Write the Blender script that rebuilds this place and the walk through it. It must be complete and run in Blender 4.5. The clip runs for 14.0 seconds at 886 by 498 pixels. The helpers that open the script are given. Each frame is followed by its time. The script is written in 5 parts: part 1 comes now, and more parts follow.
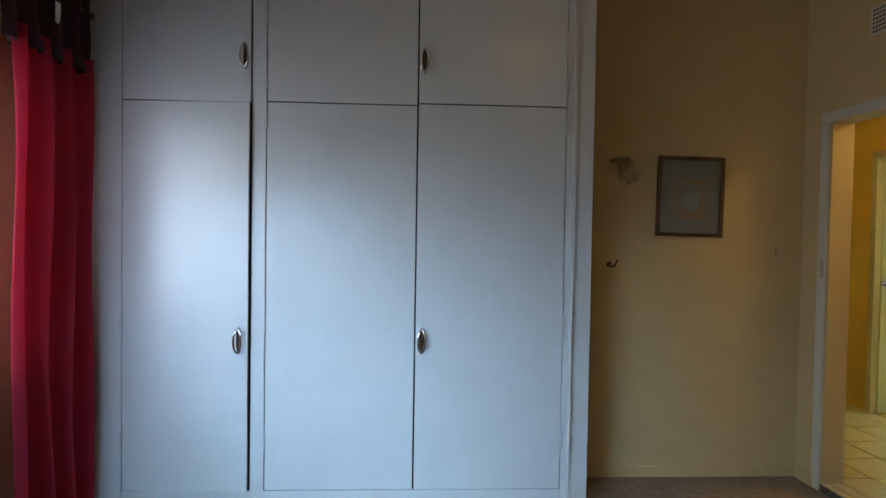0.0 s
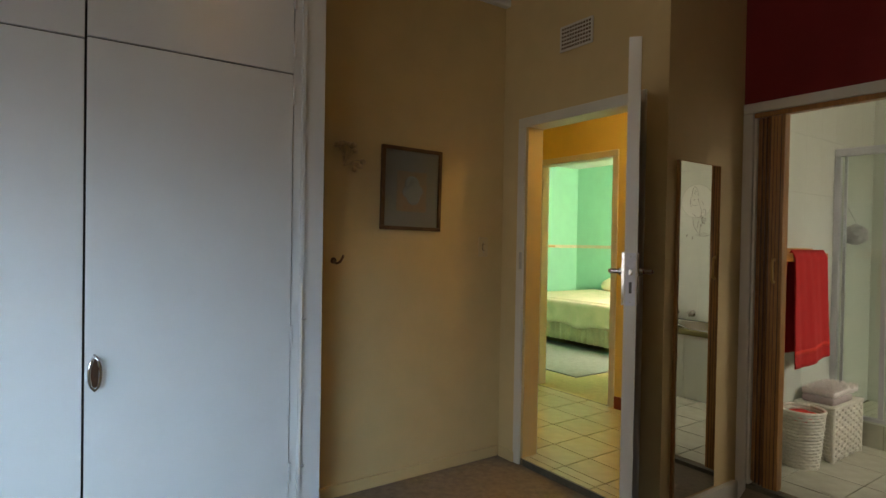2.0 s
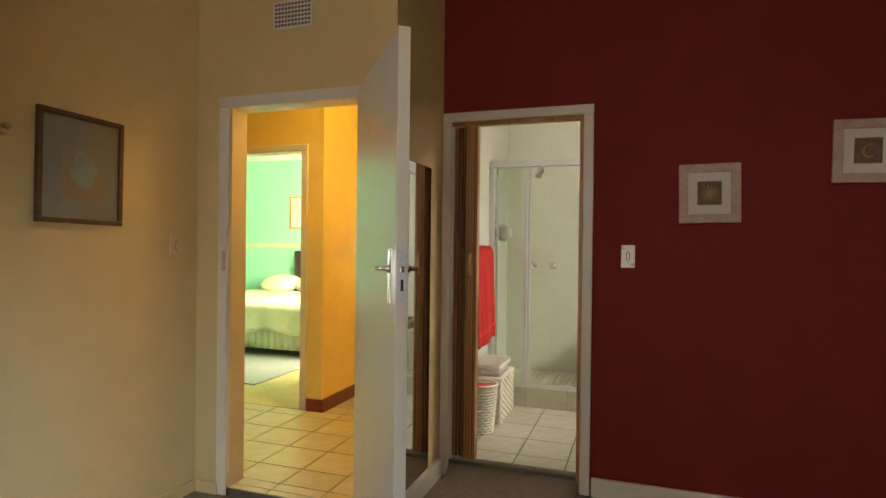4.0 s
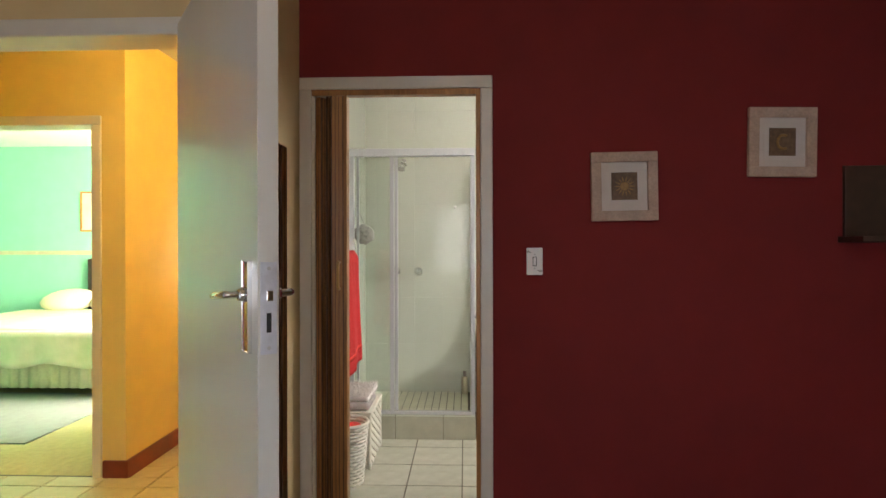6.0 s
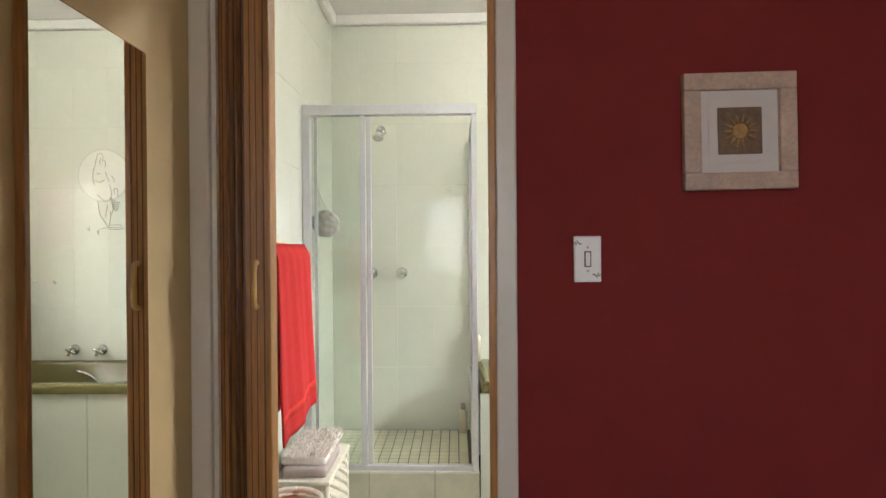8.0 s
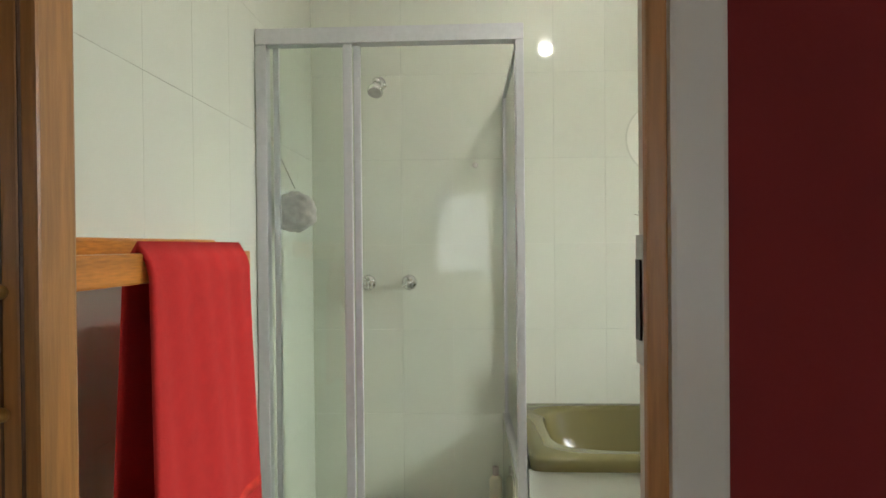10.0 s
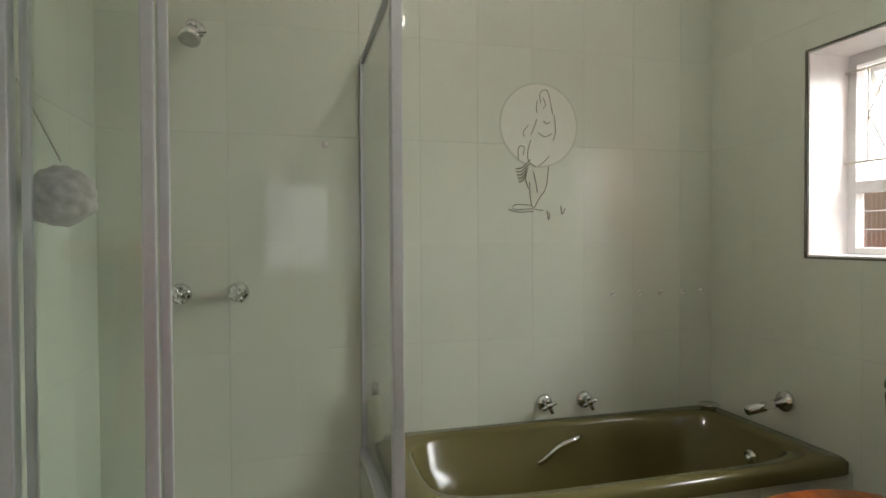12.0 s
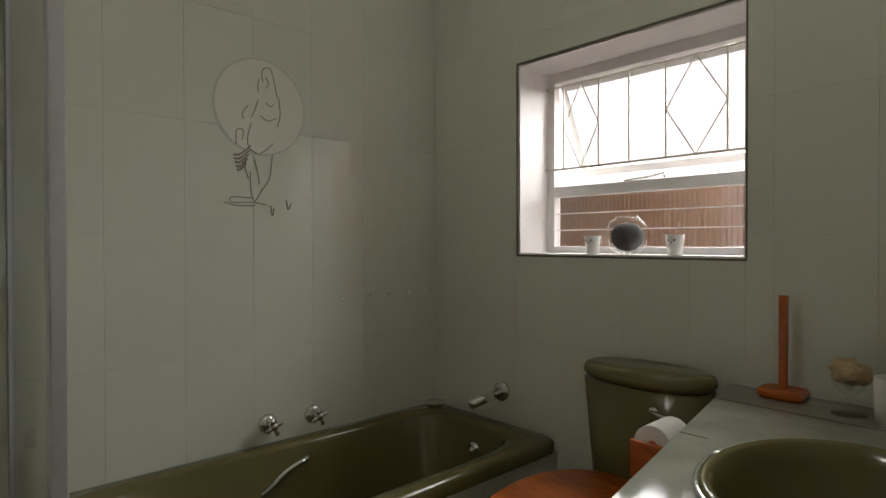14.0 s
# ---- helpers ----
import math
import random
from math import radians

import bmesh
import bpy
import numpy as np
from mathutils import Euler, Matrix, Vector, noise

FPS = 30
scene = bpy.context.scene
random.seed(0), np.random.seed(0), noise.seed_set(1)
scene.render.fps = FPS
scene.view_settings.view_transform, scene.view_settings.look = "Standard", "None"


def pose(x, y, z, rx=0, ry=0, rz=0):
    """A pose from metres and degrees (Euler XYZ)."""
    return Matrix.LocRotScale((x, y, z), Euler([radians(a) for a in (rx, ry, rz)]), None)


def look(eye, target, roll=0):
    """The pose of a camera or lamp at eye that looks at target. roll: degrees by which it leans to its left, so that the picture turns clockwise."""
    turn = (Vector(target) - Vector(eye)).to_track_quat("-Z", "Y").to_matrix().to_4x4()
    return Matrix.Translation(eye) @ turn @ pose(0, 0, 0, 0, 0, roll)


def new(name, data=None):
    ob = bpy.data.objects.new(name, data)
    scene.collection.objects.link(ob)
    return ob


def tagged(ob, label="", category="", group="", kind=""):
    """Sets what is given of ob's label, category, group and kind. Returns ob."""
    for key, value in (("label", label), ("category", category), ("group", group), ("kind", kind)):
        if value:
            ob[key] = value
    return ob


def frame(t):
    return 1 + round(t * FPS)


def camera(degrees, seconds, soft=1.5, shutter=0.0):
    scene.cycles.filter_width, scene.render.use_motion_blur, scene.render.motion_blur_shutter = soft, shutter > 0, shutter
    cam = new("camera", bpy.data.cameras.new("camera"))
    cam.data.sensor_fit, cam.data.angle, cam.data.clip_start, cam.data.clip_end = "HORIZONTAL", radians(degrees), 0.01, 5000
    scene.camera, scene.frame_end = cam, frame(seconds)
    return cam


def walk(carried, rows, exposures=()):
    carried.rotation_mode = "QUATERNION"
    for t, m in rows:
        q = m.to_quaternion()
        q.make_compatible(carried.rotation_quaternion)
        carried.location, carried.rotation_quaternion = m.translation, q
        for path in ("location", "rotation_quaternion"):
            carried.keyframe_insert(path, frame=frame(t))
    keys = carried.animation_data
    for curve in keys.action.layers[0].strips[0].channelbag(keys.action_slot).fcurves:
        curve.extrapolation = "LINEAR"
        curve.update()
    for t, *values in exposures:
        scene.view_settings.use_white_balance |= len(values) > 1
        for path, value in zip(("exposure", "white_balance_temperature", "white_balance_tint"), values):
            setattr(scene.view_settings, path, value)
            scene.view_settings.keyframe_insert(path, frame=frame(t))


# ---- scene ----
cam = camera(75.4, 14.0)
PATH = [
    (0, (0.484, -0.024, 1.378), (0.582, 1.973, 1.331), 0.9),
    (0.5, (0.437, 0.116, 1.368), (0.732, 2.094, 1.321), 0.8),
    (1, (0.353, 0.25, 1.361), (0.927, 2.165, 1.317), 0.9),
    (1.5, (0.352, 0.346, 1.333), (1.21, 2.153, 1.303), 1.0),
    (2, (0.368, 0.49, 1.335), (1.513, 2.129, 1.308), 1.0),
    (2.5, (0.332, 0.604, 1.357), (1.751, 2.014, 1.329), 1.0),
    (3, (0.271, 0.76, 1.354), (1.904, 1.913, 1.333), 0.9),
    (3.5, (0.23, 0.898, 1.319), (2.021, 1.787, 1.316), 0.7),
    (4, (0.265, 1.006, 1.321), (2.155, 1.659, 1.308), 0.7),
    (4.2, (0.298, 1.034, 1.295), (2.215, 1.605, 1.3), 0.7),
    (6.5, (1.184, 1.42, 1.338), (3.183, 1.454, 1.324), -0.5),
    (7, (1.456, 1.391, 1.324), (3.456, 1.435, 1.313), -1.2),
    (7.5, (1.732, 1.399, 1.319), (3.732, 1.442, 1.306), -0.5),
    (8, (1.983, 1.42, 1.31), (3.983, 1.465, 1.3), -0.4),
    (8.2, (2.088, 1.418, 1.334), (4.087, 1.47, 1.301), -0.6),
    (10.3, (3.075, 1.527, 1.31), (5.073, 1.61, 1.295), -0.5),
    (10.5, (3.138, 1.542, 1.344), (5.136, 1.613, 1.302), -0.6),
    (11, (3.257, 1.554, 1.326), (5.257, 1.556, 1.298), -0.5),
    (11.5, (3.359, 1.602, 1.344), (5.343, 1.353, 1.302), -0.4),
    (12, (3.414, 1.578, 1.328), (5.346, 1.064, 1.29), -0.3),
    (12.5, (3.457, 1.553, 1.319), (5.313, 0.81, 1.283), -0.2),
    (13, (3.501, 1.535, 1.306), (5.251, 0.567, 1.276), -0.1),
    (13.5, (3.538, 1.502, 1.286), (5.17, 0.346, 1.276), -0.1),
    (14, (3.613, 1.5, 1.303), (5.092, 0.154, 1.281), -0.1),
]
EXPOSURE_ROWS = [
    (0, -0.8, 6500, 10), (1, -0.95, 6700, 11), (1.5, -0.9, 7000, 12), (2, -0.8, 7500, 13), (3, -0.2, 8200, 16), (3.5, 0.02, 8200, 17), (4.2, 0.15, 7700, 16),
    (6.5, 0.38, 6600, 18), (7.5, 0.66, 6500, 18), (8.2, 0.74, 6500, 14), (10.3, 0.0, 6500, 10), (11, -0.22, 6500, 10), (11.5, -0.37, 6500, 10),
    (12, -0.6, 6550, 11), (12.5, -0.85, 6600, 12), (13, -1.08, 6600, 13), (14, -1.5, 6700, 13),
]
walk(cam, [(t, look(e, a, r)) for t, e, a, r in PATH], EXPOSURE_ROWS)

# ---- world and lights ----
world = bpy.data.worlds.new("sky")
scene.world = world
world.use_nodes = True
wn = world.node_tree.nodes
sky = wn.new("ShaderNodeTexSky")
sky.sky_type = "NISHITA"
sky.sun_disc = False
sky.sun_elevation, sky.sun_rotation = radians(50), radians(200)
world.node_tree.links.new(sky.outputs[0], wn["Background"].inputs[0])
wn["Background"].inputs[1].default_value = 0.1


def area_lamp(name, m, size_x, size_y, power, color, spread=180):
    lamp = bpy.data.lights.new(name, "AREA")
    lamp.shape, lamp.size, lamp.size_y = "RECTANGLE", size_x, size_y
    lamp.energy, lamp.color, lamp.spread = power, color, radians(spread)
    ob = new(name, lamp)
    ob.matrix_world = m
    return ob


def point_lamp(name, place, power, color, radius):
    lamp = bpy.data.lights.new(name, "POINT")
    lamp.energy, lamp.color, lamp.shadow_soft_size = power, color, radius
    ob = new(name, lamp)
    ob.location = place
    return ob


WIN_X = -1.255
# daylight entering at the windows, tilted down as skylight falls
area_lamp("bedroom_window_daylight", look((-1.17, 0.3, 1.40), (-0.05, 2.9, 0.0)), 2.0, 0.8, 42, (0.42, 0.68, 1.0), 66)
area_lamp("bedroom_window_side_daylight", look((WIN_X, 2.05, 1.45), (WIN_X + 0.5, 2.85, 1.25)), 0.7, 1.2, 10, (0.58, 0.75, 1.0), 130)
area_lamp("bathroom_window_daylight", look((4.6, -1.0, 2.15), (4.6, 1.2, 0.9)), 1.3, 0.8, 150, (0.95, 1.0, 0.97), 165)
area_lamp("green_room_daylight", look((6.3, 2.95, 1.7), (7.2, 6.6, 1.0)), 1.6, 1.2, 340, (1.0, 1.0, 0.85))
point_lamp("bedroom_ceiling_bulb", (1.3, 1.35, 2.765), 3.0, (1.0, 0.56, 0.20), 0.05)
point_lamp("passage_ceiling_bulb", (3.75, 2.45, 2.45), 27, (1.0, 0.74, 0.28), 0.07)
point_lamp("bathroom_ceiling_bulb", (4.35, 1.0, 2.52), 14, (1.0, 0.98, 0.90), 0.03)

# ---- materials ----


def material(name, color, rough=0.5, metal=0.0, grain=0.0, scale=20, bump=0.0, bump_scale=120, vary=0.0, stretch=(1, 1, 1), coat=0.0, second=None):
    """Principled surface: colour mottled by two noises, fine bump, optional variation from object to object."""
    mat = bpy.data.materials.new(name)
    mat.use_nodes = True
    nt = mat.node_tree
    n, l = nt.nodes, nt.links
    p = n["Principled BSDF"]
    p.inputs["Base Color"].default_value = (*color, 1)
    p.inputs["Roughness"].default_value = rough
    p.inputs["Metallic"].default_value = metal
    p.inputs["Coat Weight"].default_value = coat
    tc = n.new("ShaderNodeTexCoord")
    mp = n.new("ShaderNodeMapping")
    mp.inputs["Scale"].default_value = stretch
    l.new(tc.outputs["Object"], mp.inputs["Vector"])
    if grain or second:
        fine = n.new("ShaderNodeTexNoise")
        fine.inputs["Scale"].default_value, fine.inputs["Detail"].default_value = scale, 6
        broad = n.new("ShaderNodeTexNoise")
        broad.inputs["Scale"].default_value, broad.inputs["Detail"].default_value = scale * 0.12, 3
        l.new(mp.outputs[0], fine.inputs["Vector"])
        l.new(mp.outputs[0], broad.inputs["Vector"])
        mix = n.new("ShaderNodeMath")
        mix.operation = "MULTIPLY_ADD"
        mix.inputs[1].default_value = 0.5
        half = n.new("ShaderNodeMath")
        half.operation = "MULTIPLY"
        half.inputs[1].default_value = 0.5
        l.new(broad.outputs[0], half.inputs[0])
        l.new(fine.outputs[0], mix.inputs[0])
        l.new(half.outputs[0], mix.inputs[2])
        ramp = n.new("ShaderNodeValToRGB")
        a = second or tuple(c * (1 - grain) for c in color)
        b = color if second else tuple(min(1, c * (1 + grain)) for c in color)
        ramp.color_ramp.elements[0].position, ramp.color_ramp.elements[1].position = 0.36, 0.64
        ramp.color_ramp.elements[0].color, ramp.color_ramp.elements[1].color = (*a, 1), (*b, 1)
        l.new(mix.outputs[0], ramp.inputs[0])
        out = ramp.outputs[0]
        if vary:
            info = n.new("ShaderNodeObjectInfo")
            hsv = n.new("ShaderNodeHueSaturation")
            rng = n.new("ShaderNodeMapRange")
            rng.inputs["To Min"].default_value, rng.inputs["To Max"].default_value = 1 - vary, 1 + vary
            l.new(info.outputs["Random"], rng.inputs[0])
            l.new(rng.outputs[0], hsv.inputs["Value"])
            l.new(out, hsv.inputs["Color"])
            out = hsv.outputs[0]
        l.new(out, p.inputs["Base Color"])
    if bump:
        bn = n.new("ShaderNodeTexNoise")
        bn.inputs["Scale"].default_value, bn.inputs["Detail"].default_value = bump_scale, 4
        l.new(mp.outputs[0], bn.inputs["Vector"])
        bm_ = n.new("ShaderNodeBump")
        bm_.inputs["Strength"].default_value, bm_.inputs["Distance"].default_value = bump, 0.004
        l.new(bn.outputs[0], bm_.inputs["Height"])
        l.new(bm_.outputs[0], p.inputs["Normal"])
    return mat


def glass(name, color, rough=0.0):
    mat = bpy.data.materials.new(name)
    mat.use_nodes = True
    n, l = mat.node_tree.nodes, mat.node_tree.links
    out = n["Material Output"]
    n.remove(n["Principled BSDF"])
    clear = n.new("ShaderNodeBsdfTransparent")
    clear.inputs[0].default_value = (*color, 1)
    gloss = n.new("ShaderNodeBsdfGlossy")
    gloss.inputs["Roughness"].default_value = rough
    layer = n.new("ShaderNodeLayerWeight")
    layer.inputs[0].default_value = 0.5
    power = n.new("ShaderNodeMath")
    power.operation = "POWER"
    power.inputs[1].default_value = 5.0
    fres = n.new("ShaderNodeMath")
    fres.operation = "MULTIPLY_ADD"
    fres.inputs[1].default_value, fres.inputs[2].default_value = 0.9, 0.03
    l.new(layer.outputs["Facing"], power.inputs[0])
    l.new(power.outputs[0], fres.inputs[0])
    mix = n.new("ShaderNodeMixShader")
    l.new(fres.outputs[0], mix.inputs[0])
    l.new(clear.outputs[0], mix.inputs[1])
    l.new(gloss.outputs[0], mix.inputs[2])
    l.new(mix.outputs[0], out.inputs[0])
    return mat


def glow(name, color, strength):
    mat = bpy.data.materials.new(name)
    mat.use_nodes = True
    p = mat.node_tree.nodes["Principled BSDF"]
    p.inputs["Base Color"].default_value = (*color, 1)
    p.inputs["Emission Color"].default_value = (*color, 1)
    p.inputs["Emission Strength"].default_value = strength
    return mat


CREAM_WALL = material("cream_wall_paint", (0.64, 0.48, 0.24), 0.6, grain=0.05, scale=6, bump=0.12, bump_scale=90)
RED_WALL = material("dark_red_wall_paint", (0.185, 0.008, 0.007), 0.8, grain=0.10, scale=5, bump=0.12, bump_scale=90)
YELLOW_WALL = material("yellow_wall_paint", (0.80, 0.60, 0.20), 0.5, grain=0.05, scale=6, bump=0.1, bump_scale=90)
GREEN_WALL = material("green_wall_paint", (0.28, 0.61, 0.43), 0.5, grain=0.05, scale=6, bump=0.1, bump_scale=90)
CEILING = material("white_ceiling_paint", (0.74, 0.73, 0.70), 0.7, grain=0.03, scale=8)
CARPET = material("taupe_carpet", (0.24, 0.19, 0.14), 0.95, grain=0.22, scale=260, bump=0.6, bump_scale=500)
GREEN_CARPET = material("straw_carpet", (0.50, 0.42, 0.20), 0.95, grain=0.12, scale=200, bump=0.4, bump_scale=400)
TRIM = material("cream_gloss_trim", (0.68, 0.64, 0.56), 0.35, grain=0.04, scale=10, bump=0.05, bump_scale=40)
WARDROBE = material("white_enamel_cupboard", (0.66, 0.67, 0.66), 0.26, grain=0.035, scale=5, bump=0.10, bump_scale=30)
LEAF = material("cream_enamel_door", (0.66, 0.63, 0.56), 0.28, grain=0.03, scale=5, bump=0.04, bump_scale=25)
CHROME = material("chrome", (0.80, 0.80, 0.80), 0.10, 1.0, grain=0.06, scale=30)
FACE_PLATE = material("satin_face_plate", (0.62, 0.62, 0.66), 0.45, 0.3, grain=0.12, scale=60)
DULL_STEEL = material("worn_steel", (0.50, 0.49, 0.47), 0.38, 1.0, grain=0.15, scale=40)
GAP_SHADE = material("painted_gap_shade", (0.02, 0.018, 0.015), 0.8, grain=0.2)
VENT_SHADE = material("vent_slot_shade", (0.13, 0.08, 0.04), 0.9, grain=0.2)
ALU = material("brushed_aluminium", (0.60, 0.60, 0.63), 0.36, 0.35, grain=0.05, scale=60)
WALL_TILE = material("glossy_cream_wall_tile", (0.68, 0.70, 0.61), 0.06, grain=0.03, scale=4, bump=0.02, bump_scale=12, vary=0.015)
GROUT = material("pale_grout", (0.80, 0.80, 0.73), 0.8, grain=0.1, scale=60)
GREY_GROUT = material("grey_grout", (0.12, 0.11, 0.08), 0.9, grain=0.2, scale=60)
FLOOR_TILE = material("sage_cream_floor_tile", (0.52, 0.505, 0.40), 0.22, grain=0.10, scale=14, bump=0.05, bump_scale=40, vary=0.04)
PASSAGE_TILE = material("cream_passage_tile", (0.62, 0.55, 0.36), 0.25, grain=0.08, scale=14, bump=0.05, bump_scale=40, vary=0.05)
MOSAIC = material("cream_mosaic", (0.66, 0.65, 0.50), 0.3, grain=0.08, scale=30, vary=0.06)
OLIVE = material("olive_enamel", (0.125, 0.106, 0.040), 0.13, grain=0.04, scale=5)
ORANGE_WOOD = material("orange_varnished_wood", (0.42, 0.09, 0.012), 0.25, grain=0.3, scale=18, stretch=(1, 6, 6), bump=0.05)
PINE = material("varnished_pine", (0.52, 0.19, 0.03), 0.3, grain=0.3, scale=20, stretch=(1.5, 14, 14), bump=0.05)
FOLD_WOOD = material("brown_fold_door", (0.36, 0.165, 0.05), 0.35, grain=0.30, scale=16, stretch=(10, 10, 0.6), bump=0.08)
OCHRE_WOOD = material("ochre_handle", (0.50, 0.30, 0.09), 0.4, grain=0.15)
RED_TOWEL = material("red_terry_towel", (0.56, 0.020, 0.020), 0.95, grain=0.08, scale=300, bump=0.7, bump_scale=420)
RED_CURTAIN = material("crimson_curtain_cloth", (0.60, 0.045, 0.09), 0.8, grain=0.15, scale=60, stretch=(1, 1, 0.2), bump=0.25, bump_scale=300)
cn, cl = RED_CURTAIN.node_tree.nodes, RED_CURTAIN.node_tree.links
thin = cn.new("ShaderNodeBsdfTranslucent")
thin.inputs[0].default_value = (0.70, 0.09, 0.17, 1)
weave_mix = cn.new("ShaderNodeMixShader")
weave_mix.inputs[0].default_value = 0.6
cl.new(cn["Principled BSDF"].outputs[0], weave_mix.inputs[1])
cl.new(thin.outputs[0], weave_mix.inputs[2])
cl.new(weave_mix.outputs[0], cn["Material Output"].inputs[0])
DARK_CLOTH = material("dark_maroon_cloth", (0.045, 0.008, 0.012), 0.85, grain=0.2, scale=60)
MAT_CLOTH = material("white_shaggy_cotton", (0.78, 0.72, 0.68), 0.95, grain=0.1, scale=60)
GREY_CLOTH = material("mauve_grey_cotton", (0.45, 0.38, 0.36), 0.95, grain=0.12, scale=90, bump=0.4)
WICKER = material("white_painted_wicker", (0.72, 0.68, 0.58), 0.6, grain=0.12, scale=40, bump=0.2)
RED_CLOTH = material("scarlet_cloth", (0.70, 0.04, 0.025), 0.9, grain=0.15, scale=60)
LIME_WOOD = material("limed_wood_frame", (0.50, 0.35, 0.26), 0.6, grain=0.16, scale=30, stretch=(4, 4, 4), bump=0.1)
MOUNT = material("white_card_mount", (0.66, 0.58, 0.53), 0.8, grain=0.03)
BRONZE = material("brown_print", (0.16, 0.09, 0.045), 0.6, grain=0.35, scale=60)
GOLD_PRINT = material("gold_print", (0.34, 0.18, 0.05), 0.5, grain=0.3, scale=60)
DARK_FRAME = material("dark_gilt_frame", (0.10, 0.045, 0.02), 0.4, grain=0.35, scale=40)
GREY_CARD = material("grey_card_mount", (0.26, 0.25, 0.24), 0.8, grain=0.06)
PEACH_PRINT = material("peach_print", (0.36, 0.22, 0.15), 0.8, grain=0.3, scale=30, second=(0.32, 0.27, 0.22))
PALE_BLUE = material("pale_blue_print", (0.30, 0.32, 0.34), 0.8, grain=0.2, scale=30)
PLASTIC = material("white_plastic", (0.78, 0.76, 0.72), 0.3, grain=0.02)
CREAM_PLASTIC = material("aged_cream_plastic", (0.60, 0.47, 0.27), 0.4, grain=0.04)
BLACK = material("black_plastic", (0.015, 0.015, 0.015), 0.4, grain=0.1)
INK = material("grey_brown_ink", (0.24, 0.22, 0.17), 0.35, grain=0.25, scale=60)
SUN_DISC = material("pale_disc_glaze", (0.76, 0.76, 0.68), 0.09, grain=0.02)
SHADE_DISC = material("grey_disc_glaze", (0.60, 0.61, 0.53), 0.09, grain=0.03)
WHITE_PAINT = material("white_window_paint", (0.84, 0.81, 0.80), 0.45, grain=0.04, bump=0.08)
BRICK_RED = material("red_brown_skirting", (0.20, 0.035, 0.018), 0.3, grain=0.12, scale=20)
GREY_RUG = material("grey_rug", (0.28, 0.29, 0.27), 0.95, grain=0.12, scale=120, bump=0.4)
QUILT = material("cream_green_quilt", (0.78, 0.66, 0.50), 0.9, grain=0.0, scale=9, second=(0.60, 0.56, 0.36), bump=0.4, bump_scale=40)
VALANCE = material("cream_valance", (0.66, 0.60, 0.40), 0.9, grain=0.08, scale=30)
PILLOW = material("cream_pillow", (0.78, 0.66, 0.46), 0.9, grain=0.06, scale=20, bump=0.2)
HEADBOARD = material("dark_headboard", (0.05, 0.025, 0.015), 0.4, grain=0.3)
BASKET = material("straw_basket", (0.40, 0.24, 0.09), 0.8, grain=0.3, scale=60)
BLIND = material("cream_blind_slat", (0.70, 0.60, 0.45), 0.4, grain=0.05, scale=20)
MARBLE = material("grey_green_counter_tile", (0.31, 0.31, 0.25), 0.07, grain=0.0, scale=9, second=(0.19, 0.20, 0.16), vary=0.03)
LOOFAH = material("grey_loofah_net", (0.55, 0.50, 0.49), 0.9, grain=0.2, scale=60)
SHELL = material("dried_shell", (0.50, 0.36, 0.20), 0.6, grain=0.4, scale=50)
PAPER = material("white_paper", (0.82, 0.80, 0.77), 0.9, grain=0.02)
BOTTLE = material("cream_bottle", (0.70, 0.66, 0.50), 0.35, grain=0.03)
OUT_WALL = material("outdoor_brick", (0.30, 0.16, 0.10), 0.9, grain=0.2, scale=8)
POTPOURRI = material("dark_potpourri", (0.10, 0.09, 0.10), 0.7, grain=0.4, scale=40)
MIRROR = material("silvered_mirror", (0.88, 0.90, 0.86), 0.005, 1.0)
CLEAR = glass("clear_shower_glass", (0.975, 0.992, 0.98))
PLAIN_GLASS = glass("thin_glass", (0.96, 0.97, 0.96))
BULB = glow("warm_bulb_glass", (1.0, 0.72, 0.40), 9)
COOL_BULB = glow("white_bulb_glass", (1.0, 0.96, 0.85), 14)
BRIGHT_SKY = glow("bright_overcast_distance", (1.0, 0.96, 0.99), 5.5)

DAY_PANEL = glow("daylight_glow_panel", (0.85, 0.92, 1.0), 3.0)
reeded = glass("reeded_window_glass", (0.93, 0.91, 0.92), 0.15)
REEDED = reeded
for node in reeded.node_tree.nodes:
    if node.bl_idname == "ShaderNodeMath" and node.operation == "MULTIPLY_ADD":
        node.inputs[1].default_value, node.inputs[2].default_value = 0.5, 0.30

# ---- mesh helpers ----


def mesh_object(name, bm, mat, smooth=False):
    me = bpy.data.meshes.new(name)
    bm.normal_update()
    bm.to_mesh(me)
    bm.free()
    me.materials.append(mat)
    if smooth:
        me.shade_smooth()
    return new(name, me)


def part(name, bm, mat, parent, label="", smooth=False):
    ob = mesh_object(name, bm, mat, smooth)
    ob.parent = parent
    if label:
        ob["label"] = label
    return ob


def thing(name, label, category, place=(0, 0, 0), turn=0, group="", kind=""):
    ob = new(name)
    ob.matrix_world = pose(*place, 0, 0, turn)
    return tagged(ob, label, category, group, kind)


def setting(name, bm, mat, label, smooth=False):
    return tagged(mesh_object(name, bm, mat, smooth), label, "structure", "", "structure")


